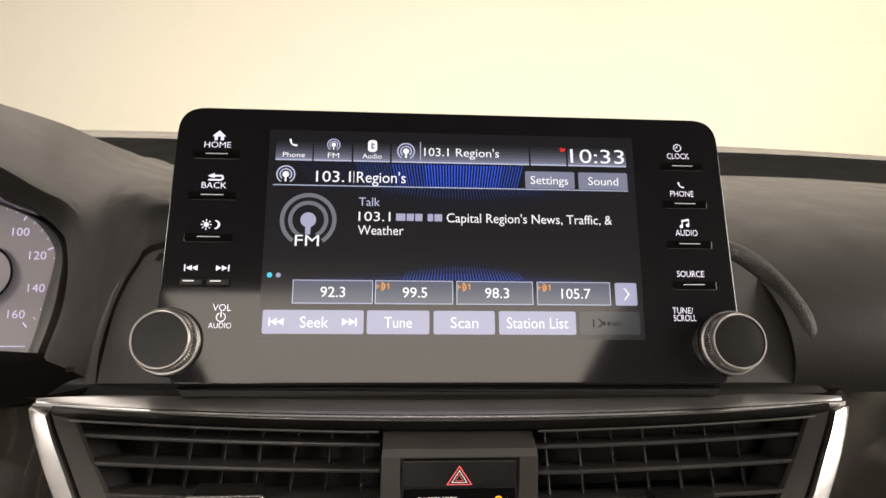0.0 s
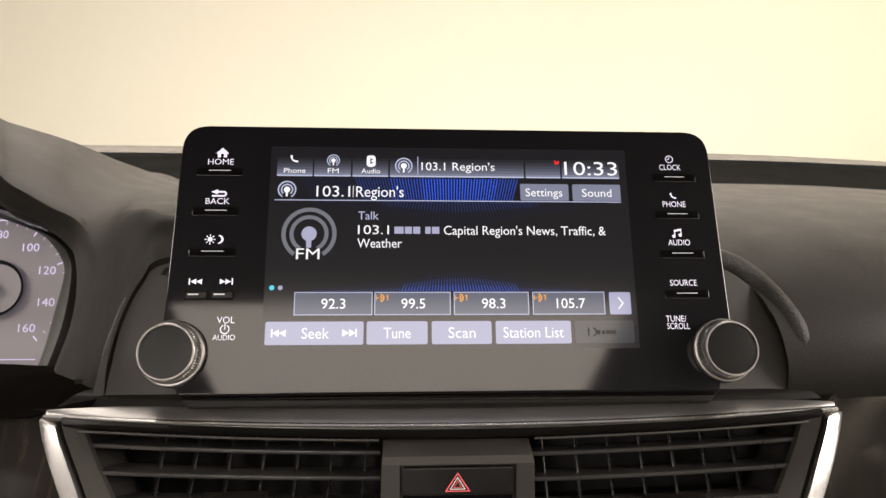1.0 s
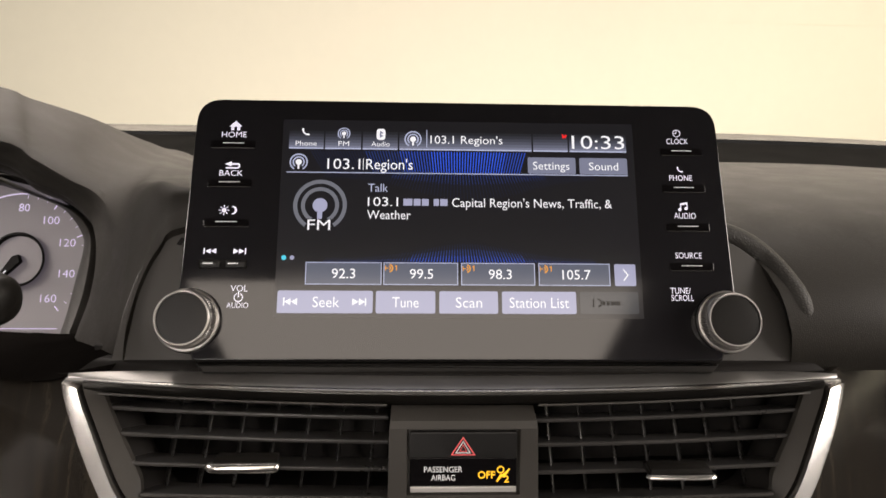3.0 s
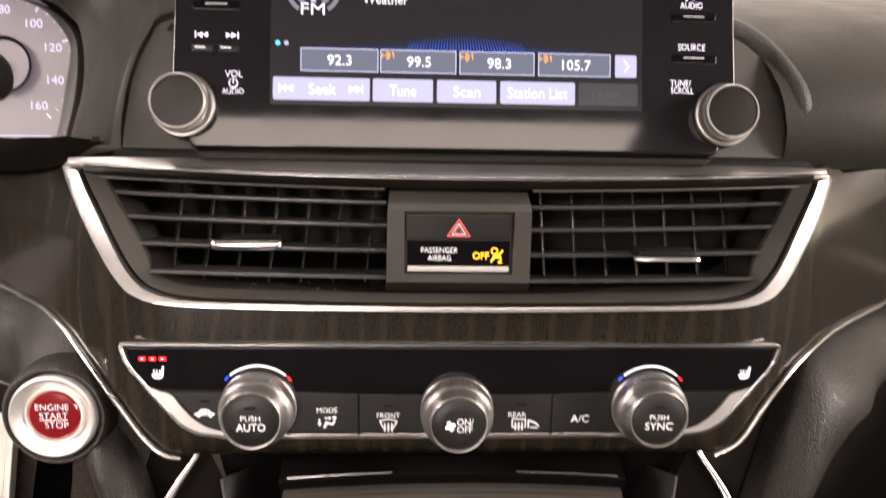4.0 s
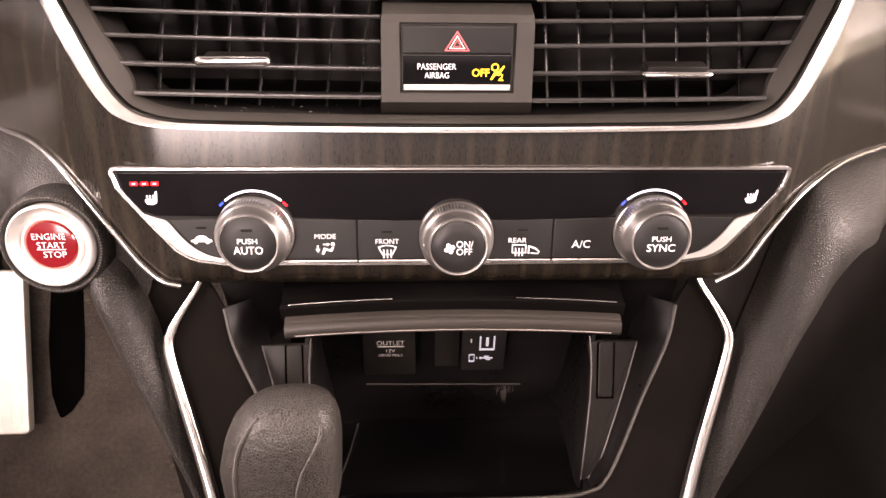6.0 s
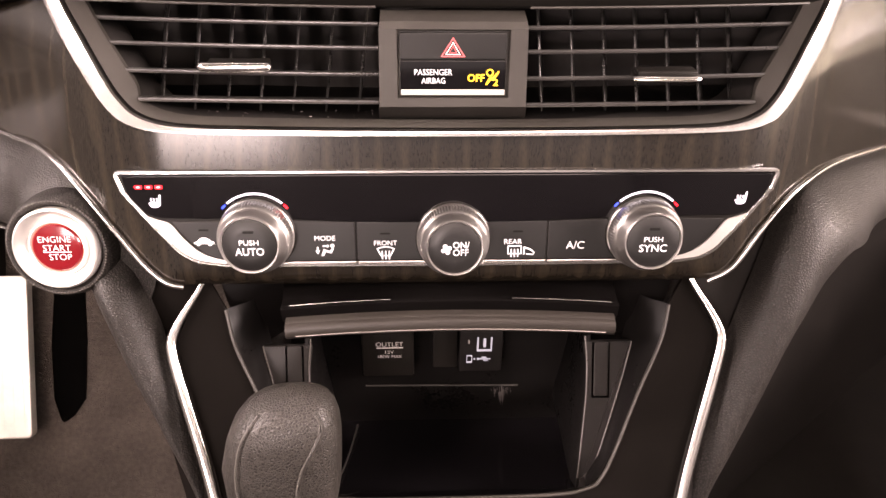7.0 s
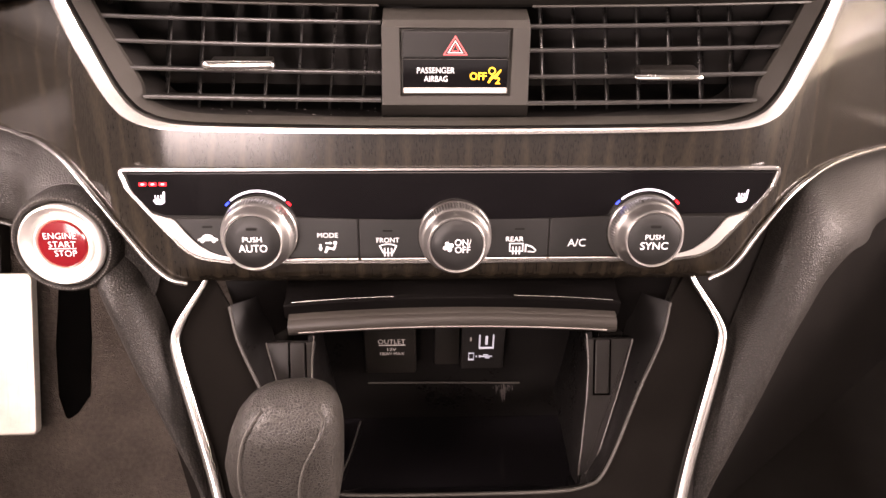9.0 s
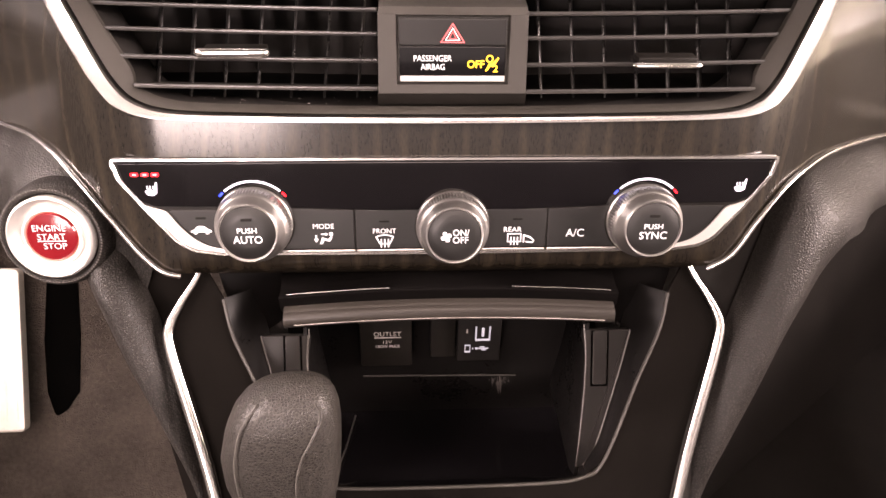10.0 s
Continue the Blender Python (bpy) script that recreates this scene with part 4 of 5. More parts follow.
def dense(half, per=4):
    o, i = catmull([(*a, 0) for a, b in half], per), catmull([(*b, 0) for a, b in half], per)
    right = [((p.x, p.y), (q.x, q.y)) for p, q in zip(o, i)]
    left = [((-a, b), (-c, d)) for (a, b), (c, d) in right[:-1]]
    return left + right[::-1]


def vents():
    stations = dense(HALF_EDGE)
    root = thing("vent_surround", "satin chrome surround of the centre air vents", "trim")

    def chrome_section(o, i):
        (x, z), (u, w) = o, i
        y, t = vent_y(x, z), vent_y(u, w)
        return [(x, y + 5, z), (x, y - 1.2, z), (x * 0.985 + u * 0.015, y - 2.0, z * 0.9 + w * 0.1), (x * 0.8 + u * 0.2, y - 2.0, z * 0.8 + w * 0.2), (u, t - 1.9, w), (u, t + 9, w)]

    part("chrome_frame", strip_ring(stations, chrome_section), CHROME, root, "wide satin chrome frame, tapering below")
    shelf = []
    for f, dz in ((0, 0), (0.15, 0.5), (0.5, 1.1), (0.85, 1.6), (1, 1.3)):
        shelf.append([(x, vent_y(x, 876.5) + 1.2 + 13 * f * (1 - (abs(x) / 186) ** 6), 877.1 - 0.00005 * x * x + dz) for x in (-183, -172, -150, -100, -50, 0, 50, 100, 150, 172, 183)])
    part("chrome_shelf", sheet(shelf, 3, 3, (0, 0, -2)), SATIN, root, "satin chrome shelf above the vents")
    xs = np.linspace(-183.5, 183.5, 41)
    bm = bmesh.new()
    rings = []
    for x in xs:
        z = 876.3 - 0.00005 * x * x
        y = vent_y(x, 876.5) + 0.0
        wide = 1.0 if abs(x) < 182 else 0.6
        rings.append([bm.verts.new(p) for p in ((x, y + 6, z - 2.4), (x, y - 0.2, z - 1.5), (x, y - 1.2, z - 0.8), (x, y - 1.1, z + 0.1), (x, y - 0.3, z + 0.7), (x, y + 1.6 * wide, z + 0.9), (x, y + 6 * wide, z + 0.6))])
    for a, b in zip(rings, rings[1:]):
        for k in range(7):
            bm.faces.new((a[k - 1], a[k], b[k], b[k - 1]))
    bm.faces.new(rings[0][::-1])
    bm.faces.new(rings[-1])
    bmesh.ops.recalc_face_normals(bm, faces=bm.faces)
    part("chrome_top_bar", bm, CHROME, root, "chrome bar with a bright lower edge")

    inner = [((max(0, b[0] - 0.9), b[1] + 0.5), (max(0, b[0] - (8.2 if b[1] > 830 else 3.8) * (1 if b[0] > 1 else 0)), b[1] + (0 if b[1] > 845 else 1.4))) for a, b in HALF_EDGE]

    def black_section(o, i):
        (x, z), (u, w) = o, i
        y, t = vent_y(x, z), vent_y(u, w)
        return [(x, y + 9, z), (x, y + 1.5, z), (x * 0.7 + u * 0.3, y + 2.0, z * 0.7 + w * 0.3), (u, t + 6, w), (u, t + 9, w)]

    part("inner_frame", strip_ring(dense(inner), black_section), PLATE, root, "dark grey inner frame")
    lining = [((b[0] - 2 if b[0] > 2 else 0, b[1] + (0 if b[1] > 845 else 0.6)), (max(0, b[0] - (9 if b[0] > 9 else 0)), b[1])) for a, b in HALF_EDGE]
    part("duct_wall", strip_ring(dense(lining), lambda o, i: [(o[0], vent_y(*o) + 7, o[1]), (i[0], vent_y(*i) + 26, i[1]), (i[0], vent_y(*i) + 30, i[1] - 2), (o[0], vent_y(*o) + 12, o[1] - 2)]), DUCT, root)
    top = []
    for x in np.linspace(-174, 174, 31):
        y = vent_y(x, 872)
        top.append([(x, y + 0.5, 875.5), (x, y + 1.5, 871.5), (x, y + 3.5, 869.8), (x, y + 30, 868.5), (x, y + 30, 875.5)])
    bm = bmesh.new()
    rings = [[bm.verts.new(p) for p in t] for t in top]
    for a, b in zip(rings, rings[1:]):
        for k in range(5):
            bm.faces.new((a[k - 1], a[k], b[k], b[k - 1]))
    bmesh.ops.recalc_face_normals(bm, faces=bm.faces)
    part("upper_frame", bm, PLASTIC, root)
    # Highlight along the frame's upper edge, drawn as paler tubes.
    part("upper_edge", sweep([(x, vent_y(x, 871) + 0.6, 870.6) for x in (-166, -150, -100, -50, -34)], oval(0.5, 0.6, 8), 4, up=(0, 0, 1)), PLATE, root, "frame highlight drawn as a fine pale edge above the slats")
    part("upper_edge", sweep([(x, vent_y(x, 871) + 0.6, 870.6) for x in (34, 50, 100, 150, 166)], oval(0.5, 0.6, 8), 4, up=(0, 0, 1)), PLATE, root, "frame highlight drawn as a fine pale edge above the slats")
    part("duct_back", sheet([[(x, 296 + 0.0004 * x * x, z) for x in (-185, -90, 0, 90, 185)] for z in (810, 880)], 2, 3, (0, 3, 0)), DUCT, root)
    part("duct_floor", sheet([[(x, y, 822.5) for x in (-150, 0, 150)] for y in (244, 300)], 2, 3, (0, 0, -2)), DEEP, root)

    # Glints on the vent floor, drawn as tiny pale slivers.
    rng = random.Random(5)
    glints = bmesh.new()
    for _ in range(26):
        x, y = rng.uniform(-128, -36), rng.uniform(250, 262)
        a, w = rng.uniform(0, 3.1), rng.uniform(0.08, 0.2)
        c, q = math.cos(a) * w * rng.uniform(1, 4), math.sin(a) * w
        glints.faces.new([glints.verts.new(p) for p in ((x - c, y - q, 823), (x + c, y - w, 823), (x + c, y + q, 823.25), (x - c, y + w, 823.25))])
    part("glints", glints, surface("pale_glints", (0.22, 0.2, 0.19), 0.8), root, "glints drawn as pale specks", kind="stuff")
    for s in (-1, 1):
        vent = thing("air_vent", "black centre air vent with four slats and a chrome tab", "air vent", group="centre air vents")
        zs = (862.3, 852.9, 842.5, 831.6) if s < 0 else (861.0, 851.5, 841.0, 830.4)
        ends = (164, 158, 151, 142)
        for z, e in zip(zs, ends):
            bm = bmesh.new()
            rings = []
            for x in np.linspace(33.6, e, 15):
                y = vent_y(x, z) + (9 - 0.12 * (862 - z))
                drop = 3.8 if s < 0 else 4.8
                rings.append([bm.verts.new((s * x, y + a, z + b)) for a, b in ((0, -1.0), (-0.55, -0.7), (-0.75, 0), (-0.55, 0.7), (0, 1.0), (8, 0.7 - drop * 0.5), (16, 0.4 - drop), (16, -0.4 - drop), (8, -0.8 - drop * 0.5))])
            for a, b in zip(rings, rings[1:]):
                for k in range(9):
                    bm.faces.new((a[k - 1], a[k], b[k], b[k - 1]))
            bm.faces.new(rings[0][::-1])
            bm.faces.new(rings[-1])
            bmesh.ops.recalc_face_normals(bm, faces=bm.faces)
            part("slat", bm, SLAT, vent)
        for k in range(-3, 4):
            x = s * (87 - 15.3 * k)
            lean = 1.6 if s < 0 else -1.0
            turn = (x + 20) / 275 + (0.05 if s < 0 else -0.04)
            bm = bmesh.new()
            rings = []
            for z, dx in ((868, lean * 1.6), (857, lean * 0.7), (846, 0), (835, -lean * 0.7), (824, -lean * 1.6)):
                y = vent_y(x, z) + 17
                rings.append([bm.verts.new((x + dx + turn * d + w, y + d, z)) for w, d in ((-0.55, 18), (-0.6, 0.6), (0, 0), (0.6, 0.6), (0.55, 18))])
            for a, b in zip(rings, rings[1:]):
                for j in range(5):
                    bm.faces.new((a[j - 1], a[j], b[j], b[j - 1]))
            bm.faces.new(rings[0])
            bm.faces.new(rings[-1][::-1])
            bmesh.ops.recalc_face_normals(bm, faces=bm.faces)
            part("vane", bm, VANE, vent)
        z0 = 847.6 if s < 0 else 843.8
        x0, x1, yf = s * 81, s * 110, 246.5 if s < 0 else 243.6
        a, b = min(x0, x1), max(x0, x1)
        part("tab_body", box(a + 1, yf + 1.5, z0 - 1.6, b - 1, yf + 12, z0 + 0.9, 0.6), PLASTIC, vent)
        if s < 0:
            part("chrome_tab", sweep([(a, yf + 2.0, z0), (a + 1.5, yf, z0), ((a + b) / 2, yf - 0.6, z0 + 0.2), (b - 1.5, yf, z0), (b, yf + 2.0, z0)], oval(2.0, 2.3, 12), 5, up=(0, 0, 1), scales=[0.7, 1, 1, 1, 0.7]), BRIGHT, vent, "bright chrome slider tab")
        else:
            part("chrome_tab", sweep([(a, yf + 1.5, z0), (a + 1.5, yf, z0), ((a + b) / 2, yf - 0.4, z0), (b - 1.5, yf, z0), (b, yf + 1.5, z0)], oval(1.5, 1.2, 10), 5, up=(0, 0, 1), scales=[0.7, 1, 1, 1, 0.7]), BRIGHT, vent, "bright chrome slider tab")
            part("tab_top", box(a + 1, yf + 0.5, z0 + 0.5, b - 1, yf + 9, z0 + 3.2, 0.8), PLASTIC, vent)


vents()


# ---- hazard switch ----
def hazard_panel():
    f = panel_frame(0, 0.248, 0.845, 0.15)
    root = thing("hazard_switch", "grey switch panel with a red hazard triangle and amber airbag warning", "switch panel", f)
    rows = [[(x, v, n) for x in (-33.6, -24.2, 0, 24.2, 33.6)] for v, n in ((-21.6, -5.5), (-20.5, -3.2), (-15.2, -0.6))]
    part("lower_face", sheet(rows, 3, 2, (0, 0.5, -10)), PLASTIC, root, "dark lower chamfer")
    frame_poly = [(-33.2, -15), (33.2, -15), (32.6, 18.6), (-32.6, 18.6)]
    bm = bmesh.new()
    o = [bm.verts.new((x, y, 0)) for x, y in frame_poly]
    i1 = [bm.verts.new((x, y, 0)) for x, y in ((-25, -11.2), (25, -11.2), (25, 18.4), (-25, 18.4))]
    i2 = [bm.verts.new((x, y, -2.6)) for x, y in ((-24.2, -10.4), (24.2, -10.4), (24.2, 17.6), (-24.2, 17.6))]
    ob = [bm.verts.new((x, y, -14)) for x, y in frame_poly]
    for a, b in ((ob, o), (o, i1), (i1, i2)):
        for k in range(4):
            bm.faces.new((a[k - 1], a[k], b[k], b[k - 1]))
    bm.faces.new(i2)
    top = [bm.verts.new(p) for p in ((-32.6, 18.6, 0), (32.6, 18.6, 0), (32.2, 21.5, -1.6), (-32.2, 21.5, -1.6), (32.2, 25.5, -12), (-32.2, 25.5, -12))]
    bm.faces.new(top[:4])
    bm.faces.new((top[3], top[2], top[4], top[5]))
    bmesh.ops.recalc_face_normals(bm, faces=bm.faces)
    part("bezel", bm, PLATE, root, "grey plastic bezel")
    part("hazard_button", slab(rect(-23.6, 5.6, 23.4, 17.1, 1.0), -2.4, 0.2, 0.5), KEY, root, "grey hazard button")
    for k, w in ((1.0, 0.62), (0.62, 0.42), (0.32, 0.3)):
        pts = [Vector((-0.3, 15.2 - (1 - k) * 5.0)), Vector((-0.3 - 5.5 * k, 6.9 + (1 - k) * 2.4)), Vector((-0.3 + 5.5 * k, 6.9 + (1 - k) * 2.4))]
        c = sum(pts, Vector((0, 0))) / 3
        bm = bmesh.new()
        ov = [bm.verts.new((p.x, p.y, 0.32)) for p in pts]
        iv = [bm.verts.new((*(c + (p - c) * (1 - 0.17 * w / k * 1.5)), 0.32)) for p in pts]
        for j in range(3):
            bm.faces.new((ov[j - 1], ov[j], iv[j], iv[j - 1]))
        part("warning_triangle", bm, HAZARD_RED if k != 0.62 else PANEL_INK, root, "red outlined warning triangle")
    part("indicator_window", slab(rect(-23.6, -9.9, 23.4, 5.2, 0.4), -2.4, -0.9, 0.3), GLOSS, root, "glossy black indicator window")
    part("window_foot", slab(rect(-23.4, -9.8, 23.2, -7.4, 0.3), -1.0, 0.1, 0.3), SILVER, root, "pale lower edge")
    text("PASSENGER", -17.3, -0.5, 0.2, 2.5, -0.7, PANEL_INK, root, -0.002)
    text("AIRBAG", -14.2, -3.6, -3.5, 2.5, -0.7, PANEL_INK, root, -0.002)
    text("OFF", 6.4, 14.0, -2.3, 3.1, -0.7, AMBER, root, 0.02)
    bm = ring_flat(16.4, 0.0, 1.1, 1.7, -0.7, seg=18)
    flat([(14.4, -5.2), (16.2, -1.9), (17.4, -1.9), (18.6, -0.9), (20.2, 0.8), (20.6, 0.2), (18.9, -2.4), (18.2, -3.6), (16.9, -3.2), (15.2, -5.4)], -0.69, bm)
    part("airbag_symbol", bm, AMBER, root, "amber airbag symbol")
    text("2", 17.9, 20.2, -4.2, 2.9, -0.66, AMBER, root, 0.02)


hazard_panel()


# ---- climate control panel ----
def climate_panel():
    f = panel_frame(0, 0.2355, 0.801, 0.235)
    root = thing("climate_control_panel", "black climate control panel with three silver dials in a chrome frame", "control panel", f)
    outline = [(-153.6, 2.0), (-151.3, -6.5), (-139, -23.5), (-128.2, -36.9), (-121, -41.2), (-108, -43.0), (0, -43.6), (108, -43.0), (121, -41.2), (128.2, -36.9), (139, -23.5), (151.3, -6.5), (153.6, 2.0)]
    body = rounded(outline, [2, 4, 8, 16, 16, 8, 3, 8, 16, 16, 8, 4, 2], 6)
    part("body", slab(body, -3, 0.6, 0.4), PLASTIC, root)
    tube = [(-0.9, -1.2), (0.9, -1.2), (1.0, 0.4), (0.5, 1.1), (-0.5, 1.1), (-1.0, 0.4)]
    part("chrome_frame", sweep([(x, y, 0.8) for x, y in body], tube, 1, up=(0, 0, 1), closed=True, smooth=False), CHROME, root, "thin satin chrome frame")
    black = rounded([(-150.8, 0.6), (-148.6, -9.5), (-142, -17.2), (-136, -19.6), (-80, -20.4), (-30, -22.4), (30, -22.4), (80, -20.4), (136, -19.6), (142, -17.2), (148.6, -9.5), (150.8, 0.6)], [1, 3, 4, 4, 2, 2, 2, 2, 4, 4, 3, 1], 4)
    part("upper_panel", slab(black, 0.3, 1.5, 0.4), GLOSS, root, "glossy black upper panel")
    for s in (-1, 1):
        inside = catmull([(x, y, 0) for x, y in ((142.6, -18.4), (136.5, -20.6), (131.5, -22.4), (127, -28.5), (121.5, -34.5), (115, -38.6), (107, -40.6), (100, -41.2))], 3)
        outside = catmull([(x, y, 0) for x, y in ((149.8, -10.2), (145, -16.2), (138.6, -24.2), (132.6, -31.6), (127, -36.6), (121, -39.9), (113, -41.8), (100, -42.5))], 3)
        wedge = [(s * p.x, p.y) for p in inside + outside[::-1]]
        part("chrome_wedge", slab(wedge if s < 0 else wedge[::-1], 0.3, 1.5), SILVER, root, "pale silver corner wedge")
        key = [(s * x, y) for x, y in ((130.4, -21.4), (108, -21.2), (104, -41.0), (109, -41.0), (117, -37.9), (123.8, -31.2))]
        part("corner_button", slab(key if s < 0 else key[::-1], 0.3, 1.3, 0.4), KEY, root)
    for x0, x1 in ((-80, -46), (-45.2, -12), (12, 45.2), (46, 80)):
        t0, t1 = (-20.9 - 1.8 * (1 - min(1, abs(abs(x) - 30) / 50)) for x in (x0, x1))
        poly = [(x0, -40.9), (x1, -40.9), (x1, t1), (x0, t0)]
        part("climate_button", slab(rounded(poly, 0.8, 3), 0.3, 1.4, 0.3), KEY, root, "charcoal climate button")
    for x0, x1 in ((-108, -45.9), (-45.1, 45.1), (45.9, 108)):
        part("chrome_underline", slab(rect(x0, -42.7, x1, -41.5, 0.4), 0.3, 1.6, 0.5), CHROME, root, "bright chrome line below the buttons")
    ink = dict(n=1.5, material=PANEL_INK, parent=root, bold=-0.003)
    text("MODE", -65.2, -55.5, -29.8, 2.3, **ink)
    text("FRONT", -37.2, -26.4, -32.4, 2.3, **ink)
    text("REAR", 24.9, 33.4, -32.2, 2.4, **ink)
    text("A/C", 54.9, 63.6, -34.2, 3.7, **ink)
    for x, y in ((-116.5, -25.4), (-31.9, -27.7), (31.3, -27.1)):
        part("indicator_led", slab(rect(x - 2.3, y - 0.45, x + 2.3, y + 0.45, 0.3), 1.2, 1.55), DEEP, root)

    def icon(name, bm, mat=PANEL_INK, label=""):
        part(name, bm, mat, root, label)

    bm = flat([(-61.6, -33.4), (-59.6, -33.4), (-59.6, -32.8), (-58.4, -33.7), (-59.6, -34.6), (-59.6, -34.0), (-61.6, -34.0)], 1.5)
    ring_flat(-57.0, -33.6, 0, 0.95, 1.5, seg=12, bm=bm)
    flat([(-64.4, -34.2), (-63.6, -34.2), (-63.6, -36), (-62.9, -36), (-64.0, -37.8), (-65.1, -36), (-64.4, -36)], 1.5, bm)
    flat([(-62.4, -38.6), (-61.2, -38.6), (-60.2, -36.6), (-57.6, -37.4), (-56.4, -35.0), (-57.2, -34.8), (-58.4, -36.2), (-61.2, -35.2)], 1.51, bm)
    icon("airflow_icon", bm)
    bm = bmesh.new()
    outer = [(-36.2, -35.2)] + [(-31.8 + t * 4.4, -35.2 + 1.1 * (1 - t * t)) for t in np.linspace(-1, 1, 9)] + [(-27.4, -35.2), (-29.3, -39.0), (-34.3, -39.0)]
    rim = [Vector(p) for p in outer]
    c = Vector((-31.8, -36.8))
    ov = [bm.verts.new((*p, 1.5)) for p in rim]
    iv = [bm.verts.new((*(c + (p - c) * 0.82), 1.5)) for p in rim]
    for j in range(len(rim)):
        bm.faces.new((ov[j - 1], ov[j], iv[j], iv[j - 1]))
    for dx in (-1.7, 0, 1.7):
        flat(rect(-31.8 + dx - 0.3, -40.6, -31.8 + dx + 0.3, -36.4), 1.52, bm)
    icon("front_defrost_icon", bm)
    bm = bmesh.new()
    for b in ((26.6, -38.6, 33.4, -38.1), (26.6, -34.7, 33.4, -34.2), (26.6, -38.6, 27.1, -34.2), (32.9, -38.6, 33.4, -34.2)):
        flat(rect(*b), 1.5, bm)
    for dx in (-1.6, 0, 1.6):
        flat(rect(30 + dx - 0.3, -40.0, 30 + dx + 0.3, -36), 1.52, bm)
    flat([(34.2, -38.8), (34.9, -38.8), (34.9, -35.6), (37.6, -36.6), (39.2, -38.0), (39.0, -38.6), (35.6, -38.2), (35.6, -38.8), (38.9, -39.1), (39.8, -37.8), (37.9, -35.9), (34.6, -34.7), (34.2, -35)], 1.5, bm)
    icon("rear_defrost_icon", bm)
    hull = [(-6.0, -1.8), (-6.2, -0.8), (-4.0, 0), (-2.4, 1.7), (-1.2, 2.2), (1.6, 2.2), (3.0, 1.4), (4.4, 0.1), (6.0, -0.4), (6.2, -1.8)]
    cx, cy, k = -116.9, -30.8, 0.78
    bm = flat(rounded([(cx + k * x, cy + k * y) for x, y in hull[::-1]], 0.3, 2), 1.5)
    for x in (-3.4, 3.5):
        ring_flat(cx + k * x, cy - k * 1.8, 0, 0.95, 1.51, seg=14, bm=bm)
    icon("recirculation_icon", bm)
    bm = ring_flat(cx + k * 1.4, cy - 0.1, 0.6, 0.95, 1.56, -90, 90, 12)
    flat(rect(cx - 1.4, cy + 0.5, cx + k * 1.4, cy + 0.85), 1.56, bm)
    flat(rect(cx - 0.8, cy - 1.05, cx + k * 1.4, cy - 0.7), 1.56, bm)
    icon("recirculation_arrow", bm, KEY, "dark turning arrow inside the car symbol")
    for s in (-1, 1):
        x = s * 137
        bm = flat(rounded([(x - 3.0, -12.2), (x - 0.6, -11.4), (x + 1.2, -12.2), (x + 2.2, -8.2), (x + 3.0, -8.2), (x + 2.4, -13.4), (x + 0.6, -14.4), (x - 1.8, -14.2)], 0.5, 3), 1.6)
        for k in (-1.6, -0.3, 1.0):
            flat(rect(x + k - 0.25, -11.4, x + k + 0.25, -9.9), 1.6, bm)
        icon("seat_heater_icon", bm, WHITE_INK, "white heated seat symbol")
    for x in (-143.6, -139.0, -134.5):
        icon("heater_level_lamp", slab(rect(x - 1.7, -5.5, x + 1.7, -3.9, 0.5), 1.4, 1.7), RED_LED, "red lit heater level lamp")
        icon("lamp_core", slab(rect(x - 0.7, -5.0, x + 0.7, -4.4, 0.3), 1.6, 1.8), UI_WHITE)
    for s in (-1, 1):
        x, y = s * 91.8, -27.7
        icon("temperature_arc", ring_flat(x, y, 19.2, 20.2, 1.65, 50, 130, 24), WHITE_LED, "white lit arc above the dial")
        icon("cold_lamp", ring_flat(x, y, 19.2, 20.2, 1.65, 133, 140, 5), BLUE_LED, "blue lit end of the arc")
        icon("warm_lamp", ring_flat(x, y, 19.2, 20.2, 1.65, 40, 47, 5), RED_LED, "red lit end of the arc")
    for x, y, r, h in ((-91.8, -27.9, 12.5, 17.6), (0.3, -30.1, 12.3, 17.6), (91.3, -27.8, 12.5, 17.6)):
        k = r / 12.5
        q = lambda rows: [(a * k, b) for a, b in rows]
        dial = part("dial", turned(q([(18.4, 0.2), (18.2, 1.4), (17.6, 1.9), (16.6, 1.9)]), x, y, 72), PLASTIC, root, "round climate dial")
        part("skirt", turned(q([(17.0, 1.6), (17.5, 2.1), (17.6, 3.2), (17.1, 3.9)]), x, y, 96), KNOB, dial, "silver dial skirt")
        part("knurled_ring", turned(q([(16.9, 3.7), (17.0, 4.3), (16.7, 7.2), (15.9, 10.6), (15.4, 11.4)]), x, y, 150, (1, 2, 3), 0.45), KNOB, dial, "knurled silver ring")
        part("collar", turned(q([(15.5, 11.2), (15.1, 12), (14.5, 14), (13.9, 16), (13.5, 17.1), (13.1, 17.6), (12.7, 17.5), (12.5, 16.8)]), x, y, 96), KNOB, dial, "smooth silver collar")
        part("cap", turned([(r + 0.1, h - 2), (r, h - 0.9), (r - 0.7, h - 0.35), (r * 0.5, h - 0.2), (0.2, h - 0.15)], x, y, 72), KEY, dial, "matt charcoal dial face")
        put = dict(n=h + 0.02, material=PANEL_INK, parent=dial)
        if abs(x) > 5:
            part("dial_led", slab(rect(x - 2.4, y + 5.6, x + 2.4, y + 6.8, 0.5), h - 0.3, h + 0.05), DEEP, dial)
            text("PUSH", x - 4.4, x + 4.2, y + 1.3, 2.3, bold=0.0, **put)
            word = "AUTO" if x < 0 else "SYNC"
